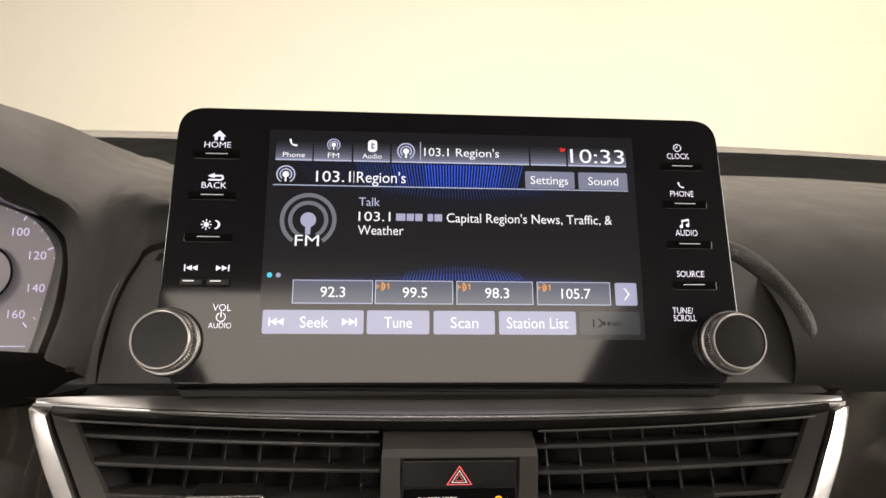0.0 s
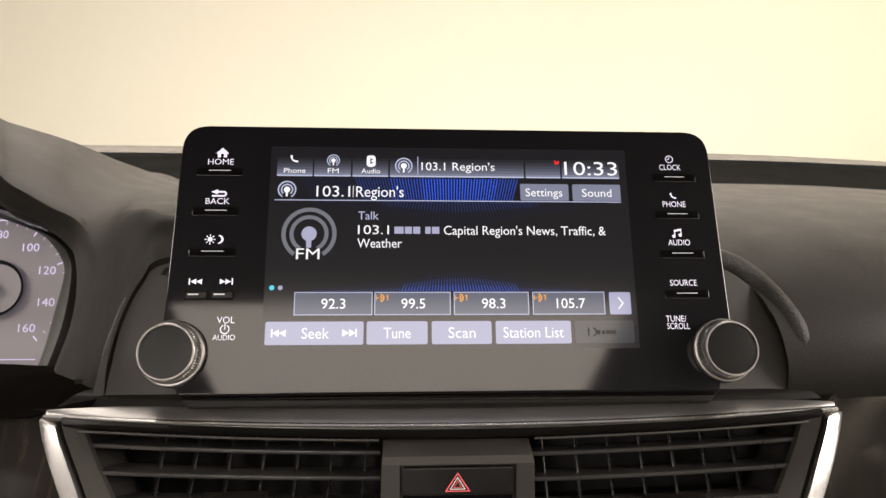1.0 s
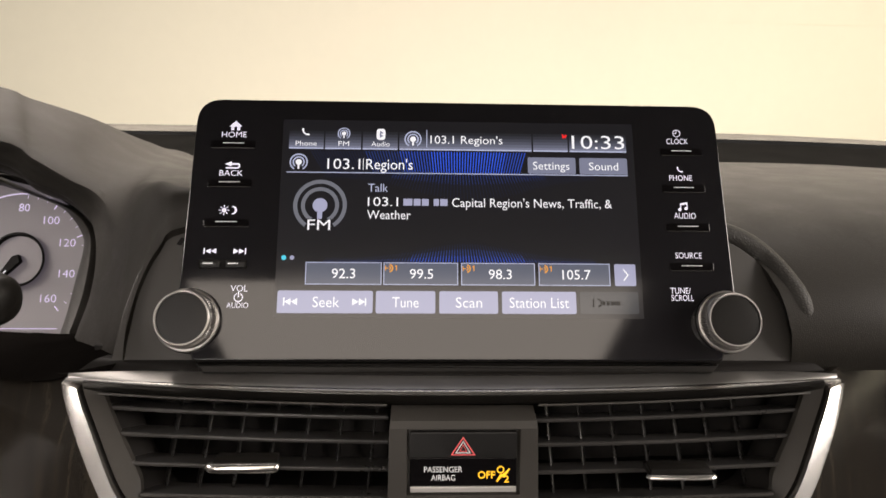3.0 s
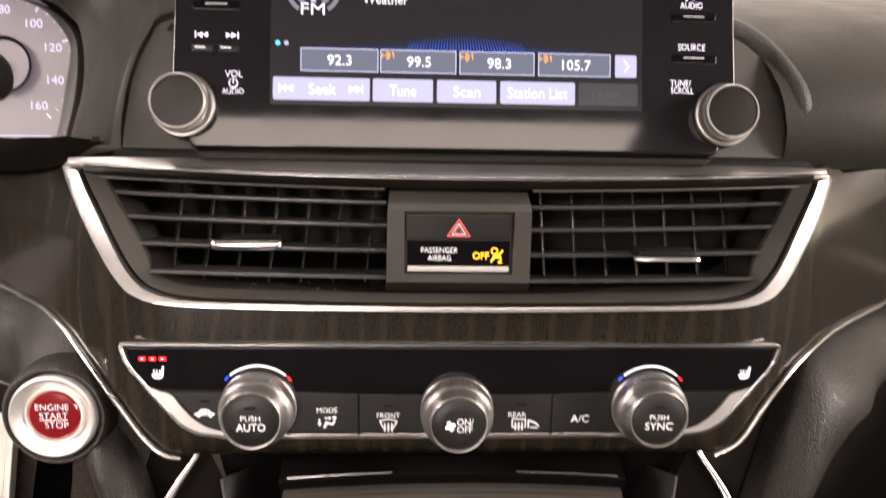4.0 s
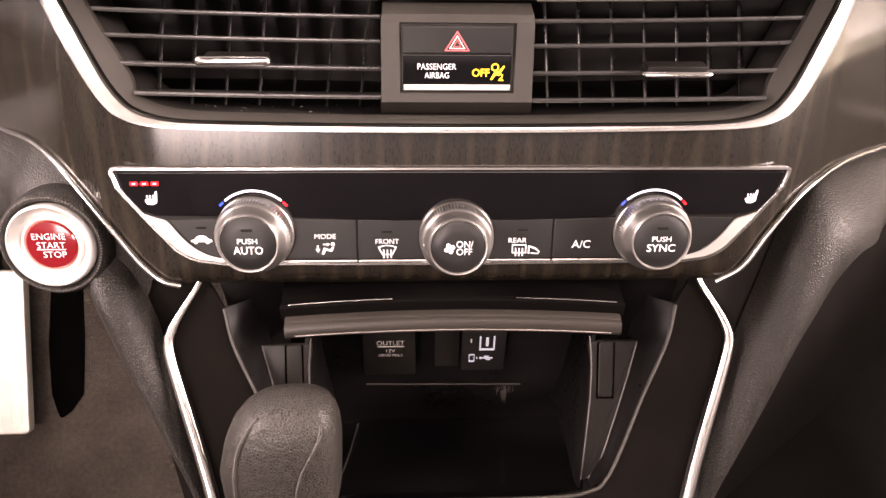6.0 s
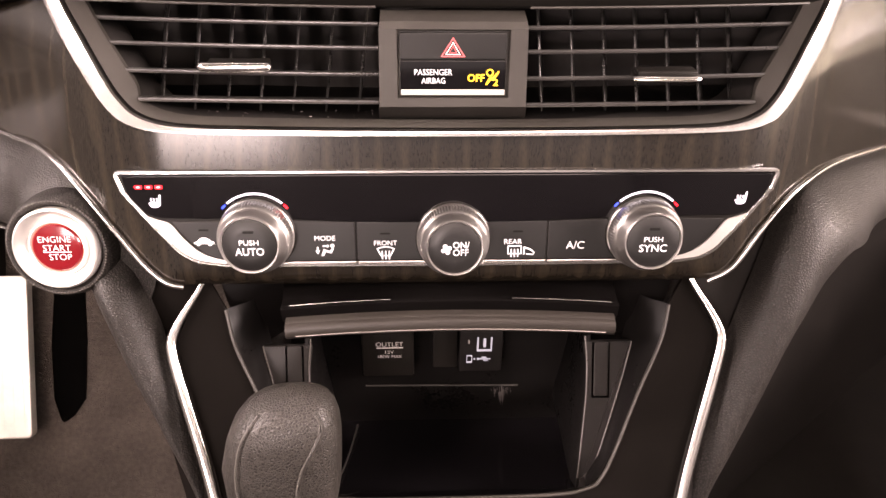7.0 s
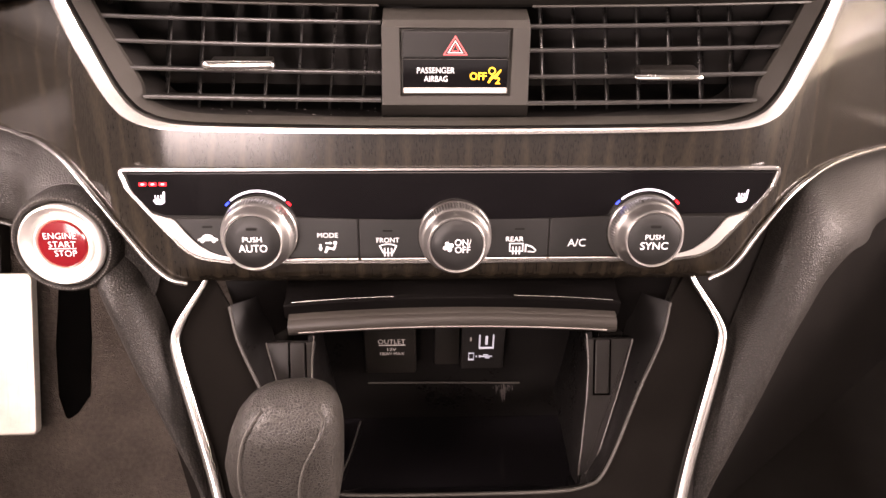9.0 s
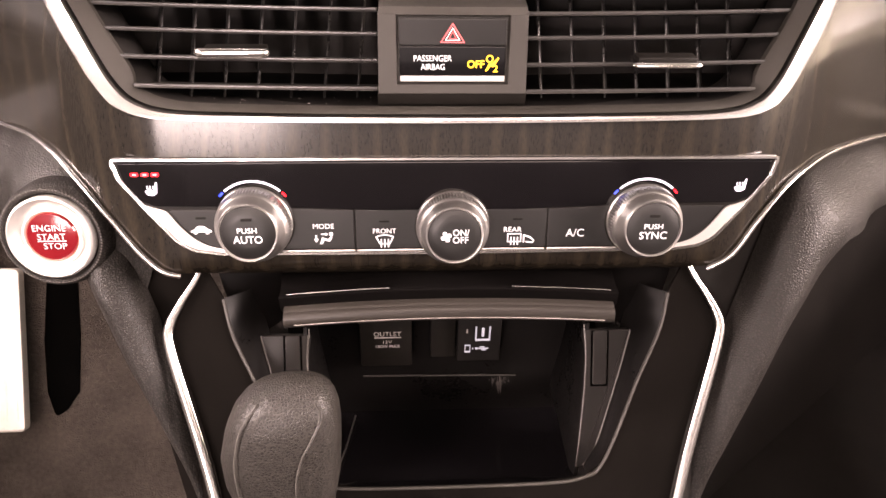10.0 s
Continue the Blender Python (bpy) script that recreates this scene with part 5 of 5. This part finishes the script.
            text(word, x - 6.4, x + 6.4, y - 2.9, 3.4, bold=0.004, **put)
        else:
            text("ON/", x - 0.8, x + 6.6, y + 1.6, 3.0, bold=-0.001, **put)
            text("OFF", x - 0.8, x + 6.2, y - 1.9, 3.0, bold=-0.001, **put)
            fan = ring_flat(x - 3.8, y - 0.4, 0, 0.7, h + 0.02, seg=8)
            for k in range(4):
                a = math.pi / 2 * k + 0.4
                ring_flat(x - 3.8 + 1.5 * math.cos(a), y - 0.4 + 1.5 * math.sin(a), 0, 1.05, h + 0.02, seg=10, bm=fan)
            part("fan_icon", fan, PANEL_INK, dial)


climate_panel()


# ---- engine start button and lower dash ----
def start_button():
    f = panel_frame(-0.1914, 0.2348, 0.7628, 0.25)
    root = thing("engine_start_button", "red lit engine start button in a dished silver ring", "push button", f)
    part("leather_mound", turned([(27, -16), (26, -7), (24.8, -3.0), (23.4, -1.5), (22.2, -1.6), (21.3, -2.8), (20.6, -5)], 0, 0, 72, close=False), LEATHER, root, "grained leather rim")
    part("chrome_ring", turned([(20.4, -4.5), (20.4, -0.8), (19.9, 0.2), (19.2, 0.5), (18.3, 0.1), (16.4, -2.0), (14.6, -3.4), (13.9, -3.8)], 0, 0, 96, close=False), SILVER, root, "wide dished silver ring")
    part("inner_ring", turned([(14.4, -3.8), (14.1, -2.6), (13.5, -1.9), (12.8, -1.9), (12.4, -2.6), (12.3, -3.4)], 0, 0, 96, close=False), SILVER, root, "narrow silver ring round the face")
    part("glow_ring", turned([(12.5, -3.0), (12.2, -2.7), (11.9, -3.0)], 0, 0, 72, close=False), RED_RING, root, "red glowing ring")
    part("button_face", turned([(11.9, -3.4), (11.8, -2.4), (11.2, -1.8), (7, -1.35), (0.2, -1.2)], 0, 0, 72), RED_BUTTON, root, "red lit face")
    put = dict(material=PANEL_INK, parent=root, bold=-0.012, n=-1.0)
    text("ENGINE", -7.9, 7.6, 4.6, 3.0, **put)
    text("START", -6.2, 6.9, 0.3, 3.0, **put)
    part("divider", flat(rect(-6.4, -2.0, 7.0, -1.65), -0.98), PANEL_INK, root)
    text("STOP", -3.9, 6.9, -4.3, 3.0, **put)
    bm = bmesh.new()
    for i in range(96):
        a = 2 * math.pi * i / 96
        x, y = 23.3 * math.cos(a), 23.3 * math.sin(a)
        box(x - 0.38, y - 0.38, -2.4, x + 0.38, y + 0.38, -1.3, 0.12, bm)
    part("stitching", bm, surface("grey_bead", (0.085, 0.076, 0.07), 0.3), root, "ring of small pale beads", kind="stuff")


start_button()


def lower_dash():
    root = thing("lower_dash_pad", "black grained leather pad below the wood trim", "dash panel", kind="structure")
    rows = [[(-140, 240, 757), (-166, 248, 775), (-182, 260, 786), (-210, 284, 793), (-262, 330, 786), (-420, 352, 781), (-740, 372, 774)],
            [(-146, 240, 750), (-170, 246, 767), (-188, 252, 779), (-214, 266, 781), (-262, 308, 779), (-420, 340, 774), (-740, 362, 768)],
            [(-152, 240, 735), (-172, 244, 752), (-190, 248, 765), (-215, 256, 766), (-258, 296, 764), (-420, 334, 764), (-740, 356, 760)],
            [(-158, 240, 722), (-174, 242, 738), (-192, 244, 744), (-214, 252, 745), (-252, 290, 748), (-420, 336, 750), (-740, 358, 748)],
            [(-160, 262, 718), (-176, 262, 732), (-193, 262, 734), (-214, 268, 735), (-250, 310, 738), (-420, 350, 742), (-740, 372, 740)]]
    part("driver_pad", sheet(rows, 5, 5, (0, 4, 2)), LEATHER, root, "leather pad round the start button")
    part("pad_edge", sweep([(-200, 262, 733), (-240, 296, 736), (-420, 344, 741), (-740, 366, 739)], oval(2, 1.2, 8), 5), PLATE, root)

    for s in (-1, 1):
        if s < 0:
            ins = [(-165, 252, 753), (-158, 231, 733), (-150, 224, 711), (-142.5, 215, 690), (-132.5, 203, 658), (-126, 190, 627), (-110, 170, 580)]
            outs = [(-192, 257, 751), (-181, 237, 737), (-174, 229, 720), (-164, 218, 698), (-150.5, 206, 669), (-136, 192, 636), (-124, 172, 580)]
        else:
            ins = [(330, 372, 750), (262, 322, 768), (226, 292, 776.5), (203, 273, 781.5), (186, 257, 782), (175, 246, 775), (166, 233, 754), (157.5, 223, 729), (145.3, 209, 690), (134, 196.5, 652), (129, 187, 622), (113, 168, 575)]
            outs = [(330, 350, 722), (262, 296, 738), (230, 260, 745), (211, 243, 750), (201, 236, 746), (193, 231, 738), (185, 225, 724), (176, 218, 708), (163, 206, 680), (150, 195, 652), (139.5, 186, 625), (126, 168, 575)]
        rows = []
        for a, b in zip(ins, outs):
            a, b = Vector(a), Vector(b)
            w = (b - a).length
            bulge = Vector((0, -1, 0.25)).normalized() * min(11, w * 0.42)
            side = (b - a).normalized()
            rows.append([a + Vector((0, 10, 0)) - side * 1.5, a - side * 0.5 + bulge * 0.15, a + (b - a) * 0.25 + bulge * 0.85, a + (b - a) * 0.55 + bulge, a + (b - a) * 0.85 + bulge * 0.5, b + Vector((0, 4, 0)), b + Vector((0, 40, -6)) - side * 4])
        part("knee_bolster", sheet(rows, 5, 4, (0, 5, 0)), LEATHER, root, "grained leather knee bolster beside the console")


lower_dash()


# ---- centre console ----
def console_y(z):
    return 223.5 + 0.65 * (z - 714)


def centre_console():
    root = thing("centre_console", "dark centre console with chrome strips and an open storage pocket", "console")
    rim = [(114.7, 727.3), (109.9, 711.2), (97.6, 688.9), (85.3, 664.4), (77.6, 652.2), (70.2, 647.9), (46.4, 645.3)]
    chrome_in = [(124, 741), (127.4, 735), (133.4, 726.4), (138, 718.4), (139.2, 712.5), (136.3, 702), (129.6, 683.5), (122.6, 664), (116.6, 645), (105.2, 604)]
    f = panel_frame(0, 0.2235, 0.714, 0.65)
    k = math.sqrt(1 + 0.65 ** 2)
    flatp = lambda pts: [(x, (z - 714) * k) for x, z in pts]
    right = flatp(chrome_in) + flatp([(-x, z) for x, z in chrome_in[::-1]])
    inner = flatp([(-x, z) for x, z in rim]) + flatp(rim[::-1])
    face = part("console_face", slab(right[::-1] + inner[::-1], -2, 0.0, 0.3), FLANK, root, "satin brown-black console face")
    face.matrix_basis = f
    # The rim's highlight is drawn as a paler satin tube.
    rim_path = [(x, console_y(z) - 0.6, z + 0.2) for x, z in rim]
    part("pocket_rim", sweep(rim_path + [(-x, y, z) for x, y, z in rim_path[::-1]], oval(0.9, 1.1, 8), 5, up=(0, -1, 0.6)), PLATE, root, "pocket edge with its highlight drawn as a thin satin line")
    for s in (-1, 1):
        line = [(125.5, 741), (129, 735.4), (135.4, 727), (140.4, 719), (141.8, 712.5), (139, 702), (132.4, 683.5), (125.4, 664), (119.4, 645), (108, 604)]
        path = [(s * x, console_y(z) - 2.5, z) for x, z in line]
        part("chrome_strip", sweep(path, oval(2.8, 1.8, 20), 8, up=(0, -0.84, 0.55), scales=[0.45, 0.5, 0.65, 0.85, 0.95, 1, 1.02, 1.05, 1.05, 1.05]), CHROME, root, "satin chrome strip along the console edge")
        # Right flank's brighter side is put into a paler plastic than the left's.
        rows = [[(120, 241, 750), (140, 243, 757), (165, 258, 781), (186, 274, 790)], [(126, 239, 737), (142, 236, 724), (160, 244, 735), (176, 252, 750)], [(140, 226, 712), (150, 230, 705), (158, 234, 702), (166, 238, 700)], [(126, 200, 668), (136, 204, 665), (146, 208, 660), (152, 212, 655)], [(112, 166, 610), (120, 170, 608), (128, 174, 605), (136, 182, 600)]]
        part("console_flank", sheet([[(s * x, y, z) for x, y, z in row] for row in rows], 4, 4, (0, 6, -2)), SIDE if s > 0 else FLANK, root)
        shoulder = [(104, 240, 727), (102, 236, 712), (98.5, 231, 693), (92, 219, 670), (84, 207, 646.5), (75, 200, 632)]
        wall = [[(s * x, console_y(z) + 0.5, z) for x, z in rim[:6]], [(s * x, y, z) for x, y, z in shoulder], [(s * (x - 3), y + 8, z) for x, y, z in shoulder]]
        part("pocket_wall", sheet(wall, 4, 4, (s * 2, 0, -2)), POCKET, root)
        depth = [(75.5, 236, 704), (75.3, 229, 690), (75, 220.5, 673), (73, 210, 650), (70.7, 200, 631), (70, 196, 620)]
        part("pocket_side", sheet([[(s * x, y, z) for x, y, z in depth], [(s * (x + 2), 285, z) for x, y, z in depth]], 3, 4, (s * 2, 0, 0)), POCKET, root)
        cheek = [[(s * x, y + 7, z) for x, y, z in ((82, 244, 748), (100, 243, 748), (121, 241, 747))], [(s * x, y + 7, z) for x, y, z in ((82, 238, 732), (100, 236, 730), (117, 234.5, 729))], [(s * x, y + 7, z) for x, y, z in ((84, 240, 716), (97, 236, 714), (111, 230, 714))], [(s * x, y + 7, z) for x, y, z in ((86, 246, 702), (92, 240, 700), (98, 236, 698))]]
        part("pocket_cheek", sheet(cheek, 4, 4, (0, 4, 0)), LID, root)
        plane = panel_frame(0, 0.2205, 0.6735, 0.5)
        poly = rounded([(s * x, v) for x, v in ((73.5, 31), (73.7, 28), (75.3, 18.2), (75, -0.9), (72.9, -26.7), (70.7, -47.9), (74.8, -46.4), (79.5, -41.8), (84.1, -30.2), (94.4, 5.2), (100.2, 28.6), (100.8, 31))], 1.5, 2)
        cheek_plate = part("side_plate", slab(poly if s > 0 else poly[::-1], -3, 0, 0.9, 3), SIDE, root, "satin plate lining the pocket side")
        cheek_plate.matrix_basis = plane
        a, b = sorted((s * 78.4, s * 88.2))
        # The slot's shade is a black strip laid on the plate.
        slot = part("rail_slot", slab(rect(a, -1, b, 30.4, 0.6), -1, 0.25), SLOT_SHADE, root, "lid slot, its shade painted as a black strip")
        slot.matrix_basis = plane
        tongue = part("rail_tongue", slab(rect(a + 1.0, 0.2, b - 1.0, 30.4, 1.2), -1, 0.9, 0.4), SIDE, root)
        tongue.matrix_basis = plane
    # Highlights on the plates' rounded edges, drawn as thin pale tubes.
    edge_line = surface("satin_edge_highlight", (0.075, 0.068, 0.062), 0.35)
    for s in (-1, 1):
        for pts in (((74.3, 34), (75.6, 17), (75.2, -2), (73.1, -27), (71.2, -46.6)), ((74.8, -45.9), (79.2, -41.4), (83.6, -30), (93.8, 5.2), (100.1, 30.6))):
            line = part("plate_edge", sweep([(s * x, v, 0.1) for x, v in pts], oval(0.45, 0.45, 8), 5), edge_line, root, "side plate highlight drawn as a pale edge")
            line.matrix_basis = panel_frame(0, 0.2205, 0.6735, 0.5)
    part("pocket_back", box(-95, 276, 590, 95, 282, 735), POCKET, root)
    part("pocket_floor", sheet([[(x, 300, 596) for x in (-76, -30, 30, 76)], [(x, 250, 604) for x in (-76, -30, 30, 76)], [(x, 205, 622) for x in (-72, -30, 30, 72)], [(x, 182, 640) for x in (-66, -30, 30, 66)], [(x, 178, 644) for x in (-64, -30, 30, 64)]], 4, 3, (0, 0, -3)), GLOSS, root, "glossy black pocket floor")
    # Highlight at the back of the floor, drawn as a paler tube.
    part("floor_edge", sweep([(-50, 290, 600.5), (0, 291, 600.5), (46, 290, 600.5)], oval(0.8, 0.8, 6), 4), PLATE, root)
    part("floor_edge", sweep([(-57, 268, 604), (-60, 240, 609), (-62, 215, 620)], oval(0.5, 0.5, 6), 4), PLATE, root)
    lid_rows = []
    xs = (-84, -82, -60, -30, 0, 30, 60, 82, 84)
    for y, z, drop, half in ((262, 741.6, 2, 1.04), (228, 741.2, 4, 1), (221.2, 740.6, 4, 1), (220.2, 738.5, 4, 1), (220.4, 733, 4, 1)):
        lid_rows.append([(x * half, y, z - drop * (x / 82) ** 2) for x in xs])
    part("lid", sheet(lid_rows, 4, 4, (0, 3, -3)), LID, root, "glossy black roll-back lid")
    lip_rows = []
    for y, z in ((219, 733.2), (215.2, 732.2), (213.6, 729), (214.2, 726), (217.5, 723), (223, 721), (232, 724)):
        lip_rows.append([(x * 0.975, y, z + 0.3 - 3.4 * (x / 82) ** 2) for x in xs])
    part("lid_lip", sheet(lip_rows, 4, 4, (0, 2, 1)), LIP, root, "grey grip edge of the lid")
    # Highlights along the lid's top edge, drawn as fine chrome tubes.
    for s in (-1, 1):
        pts = [(s * x, 221.0, 741.0 - 4 * (x / 82) ** 2 + 0.3) for x in (30, 50, 66, 80)]
        part("lid_highlight", sweep(pts, oval(0.28, 0.28, 6), 4), CHROME, root, "lid highlight drawn as a fine bright line")
    # The bright line on the lip's crease is painted as a pale tube.
    part("lip_highlight", sweep([(x * 0.965, 213.6, 727.4 - 3.4 * (x / 82) ** 2) for x in (-80, -60, -30, 0, 30, 60, 80)], oval(0.3, 0.3, 8), 5), surface("pale_lip_highlight", (0.22, 0.2, 0.18), 0.4), root, "lip highlight drawn as a fine pale line")
    part("back_ledge", sweep([(-51, 275, 632), (0, 275, 631.4), (48, 275, 630.4)], oval(0.6, 0.6, 8), 4), PLATE, root, "thin ledge across the pocket")
    # A streak of reflection in the pocket, painted as pale slivers.
    rng = random.Random(11)
    reflection_smear = bmesh.new()
    for k in range(46):
        x, w = rng.gauss(37, 2.6), rng.uniform(0.08, 0.3)
        top, long = 629.5 - rng.uniform(0, 6), rng.uniform(2, 5) + 9 * math.exp(-((x - 38) / 1.6) ** 2)
        reflection_smear.faces.new([reflection_smear.verts.new(p) for p in ((x - w, 275.6, top), (x + w, 275.6, top - 0.4), (x + w * 0.4 + 0.4, 275.6, top - long), (x + 0.3, 275.6, top - long * 0.9))])
    part("reflection_smear", reflection_smear, surface("pale_smear", (0.1, 0.09, 0.085), 0.6), root, "reflection smear drawn as pale slivers", kind="stuff")
    # sockets on the back wall
    out = part("power_outlet", box(-50.5, 262, 652, -19.5, 276, 690, 1.2), PLASTIC, root, "black capped power outlet")
    m = Matrix(((1, 0, 0, 0), (0, 0, -1, 0.2617), (0, 1, 0, 0), (0, 0, 0, 1)))
    dim = surface("grey_printed_lettering", (0.4, 0.38, 0.36), 0.6)
    text("OUTLET", -42, -25.8, 677.6, 3.2, 0, dim, out, -0.004, m=m)
    part("divider", box(-41.6, 261.4, 674.8, -25.8, 261.9, 675.1), dim, out)
    text("12V", -36.6, -31.4, 671.6, 2.3, 0, dim, out, -0.004, m=m)
    text("180W MAX", -41, -26.6, 668.2, 2.3, 0, dim, out, -0.004, m=m)
    usb = part("usb_panel", box(8, 262, 655, 34, 276, 690, 0.8), DEEP, root, "black panel with a lit charging socket")
    ring = bmesh.new()
    for b in ((18.4, 261.0, 672.2, 19.3, 262.4, 682), (26.6, 261.0, 672.2, 27.5, 262.4, 682), (18.4, 261.0, 671.6, 27.5, 262.4, 672.6)):
        box(*b, 0.3, ring)
    part("socket_ring", ring, USB_INK, usb, "white lit socket outline")
    part("socket_core", box(22.2, 261.4, 674.4, 23.8, 262.6, 681, 0.4), USB_INK, usb)
    text("1", 13.1, 13.9, 678.6, 3.0, -0.2, dim, usb, -0.01, m=m)
    phone = bmesh.new()
    for b in ((12.4, 261.2, 662.6, 12.8, 261.9, 668.2), (15.4, 261.2, 662.6, 15.8, 261.9, 668.2), (12.4, 261.2, 662.6, 15.8, 261.9, 663.3), (12.4, 261.2, 667.8, 15.8, 261.9, 668.2)):
        box(*b, bm=phone)
    for b in ((16.8, 261.2, 665.0, 17.6, 261.9, 665.8), (18.8, 261.2, 664.8, 20.0, 261.9, 666.0), (19.6, 261.2, 665.2, 26.8, 261.9, 665.6), (21.4, 261.2, 666.4, 24.4, 261.9, 666.8), (22.6, 261.2, 664.0, 25.4, 261.9, 664.4)):
        box(*b, bm=phone)
    part("phone_symbol", phone, USB_INK, usb)
    part("blank_panel", box(-8, 266, 655, 7, 276, 690, 0.8), PLASTIC, root)
    part("front_apron", sheet([[(x, 178, 642) for x in (-104, -50, 0, 50, 104)], [(x, 165, 625) for x in (-104, -50, 0, 50, 104)], [(x, 60, 600) for x in (-100, -50, 0, 50, 100)], [(x, -200, 590) for x in (-100, -50, 0, 50, 100)]], 3, 3, (0, 0, -4)), PLASTIC, root)


centre_console()


# ---- gear shifter ----
def shifter():
    root = thing("gear_shifter", "black leather gear shifter with stitched seams", "gear lever")
    levels = [(650, -99, -60, 14), (658, -103.5, -57, 16), (674, -107, -54, 18), (688, -107.3, -53, 18.5), (701, -104, -52.4, 18), (708.5, -100.6, -52.8, 17.2), (714, -96.4, -54, 15.6), (718, -91.6, -55.8, 13.4), (721, -85.5, -58.4, 10.4), (722.8, -79, -62, 6.5), (723.4, -73, -67.5, 1)]
    bm = bmesh.new()
    seg = 56
    rings = []

    def centre(z):
        return 172 + 0.12 * (z - 700)

    for z, left, right, b in levels:
        cx, a, cy = (left + right) / 2, (right - left) / 2, centre(z)
        ring = []
        for i in range(seg):
            t = 2 * math.pi * i / seg
            c, q = math.cos(t), math.sin(t)
            ring.append(bm.verts.new((cx + a * math.copysign(abs(c) ** 0.72, c), cy + b * math.copysign(abs(q) ** 0.72, q), z)))
        rings.append(ring)
    for a, b in zip(rings, rings[1:]):
        for i in range(seg):
            bm.faces.new((a[i - 1], a[i], b[i], b[i - 1]))
    bm.faces.new(rings[-1])
    bm.faces.new(rings[0][::-1])
    for _ in range(1):
        bmesh.ops.subdivide_edges(bm, edges=[e for e in bm.edges if abs(e.verts[0].co.z - e.verts[1].co.z) > 1], cuts=2, use_grid_fill=False, smooth=0.6)
    bmesh.ops.recalc_face_normals(bm, faces=bm.faces)
    part("knob", bm, GRIP, root, "grained black leather knob")

    def front(x, z):
        zs = [l[0] for l in levels]
        left, right, b = (float(np.interp(z, zs, [l[k] for l in levels])) for k in (1, 2, 3))
        q = min(0.97, abs((x - (left + right) / 2) / ((right - left) / 2)) ** 2.778)
        return centre(z) - b * (1 - q) ** 0.36 - 0.1

    thread = surface("pale_grey_thread", (0.09, 0.085, 0.075), 0.6)
    for pts in ([(-86, 719.5), (-91, 714), (-94.5, 706.5), (-97, 694), (-97.2, 681), (-96, 665)], [(-61, 720), (-59, 716.5), (-59.6, 712.5), (-63, 706), (-67.6, 697), (-70.4, 686), (-71.3, 675), (-71, 662)]):
        path = [(x, front(x, z), z) for x, z in pts]
        part("seam", sweep(path, oval(0.9, 0.9, 8), 8), GRIP, root, "raised leather seam")
        part("stitching", sweep([(x - 0.9, y - 0.45, z) for x, y, z in path], oval(0.28, 0.28, 6), 8), thread, root, "fine pale stitching")
    part("collar", sweep([(-79.5, 163, 652), (-79.4, 165, 657), (-79.3, 166.5, 662), (-79.2, 167, 664)], oval(22, 16, 32), 3, up=(0, 1, 0), scales=[0.8, 0.95, 1, 0.98]), BRIGHT, root, "chrome collar below the leather")
    part("shaft", sweep([(-80, 150, 590), (-80, 158, 630), (-79.6, 164, 658)], oval(12, 12, 20), 3, up=(0, 1, 0)), PLASTIC, root)


shifter()


# ---- footwells ----
def footwells():
    toe = panel_frame(0, 0.44, 0.54, 0.56)
    board = solo("toe_board", slab(rect(-760, -215, -165, 250), -10, 0), TOE, "brown-black speckled carpet on the sloping toe board", "carpet", "structure")
    board.matrix_world = toe
    # The recess's shade is painted as a black slab on the carpet.
    slot = [(-346.6, 60), (-320.8, 60), (-320.3, -3.5), (-322.9, -56.3), (-333.7, -72), (-344.2, -79.8), (-351.1, -55.8), (-352.2, -8.5)]
    gap = solo("carpet_slot", slab(rounded(slot[::-1], 4, 3), -4, 1.5), SLOT_SHADE, "carpet slot beside the pedal, its shade painted as a black patch", "recess", "structure")
    gap.matrix_world = toe
    plan = [(150, 262), (172, 300), (240, 349), (340, 421), (480, 520), (760, 720)]
    rows = [[(x, y, z) for x, y in plan] for z in (345, 480, 620, 735)]
    solo("tunnel_carpet", sheet(rows, 3, 4, (0, 6, 0)), surface("black_carpet", (0.012, 0.0105, 0.0095), 0.95, grain=0.001, grain_scale=1400, spec=0.05), "black carpeted side of the tunnel", "carpet", "structure")
    pedal = thing("accelerator_pedal", "pale brushed metal accelerator pedal in the footwell", "pedal", panel_frame(-0.403, 0.415, 0.54, 0.56))
    part("pedal_pad", slab(rect(-43, -74, 42.5, 71, 6), -8, 0, 2.0), BRUSHED, pedal, "brushed metal pad")
    for i in range(9):
        part("groove", slab(rect(-36 + i * 9, -64, -35 + i * 9, 64, 0.3), -1, 0.25, 0.2), BRUSHED, pedal)
    part("pedal_arm", box(-12, 60, -30, 12, 120, -8, 3), PLASTIC, pedal)


footwells()
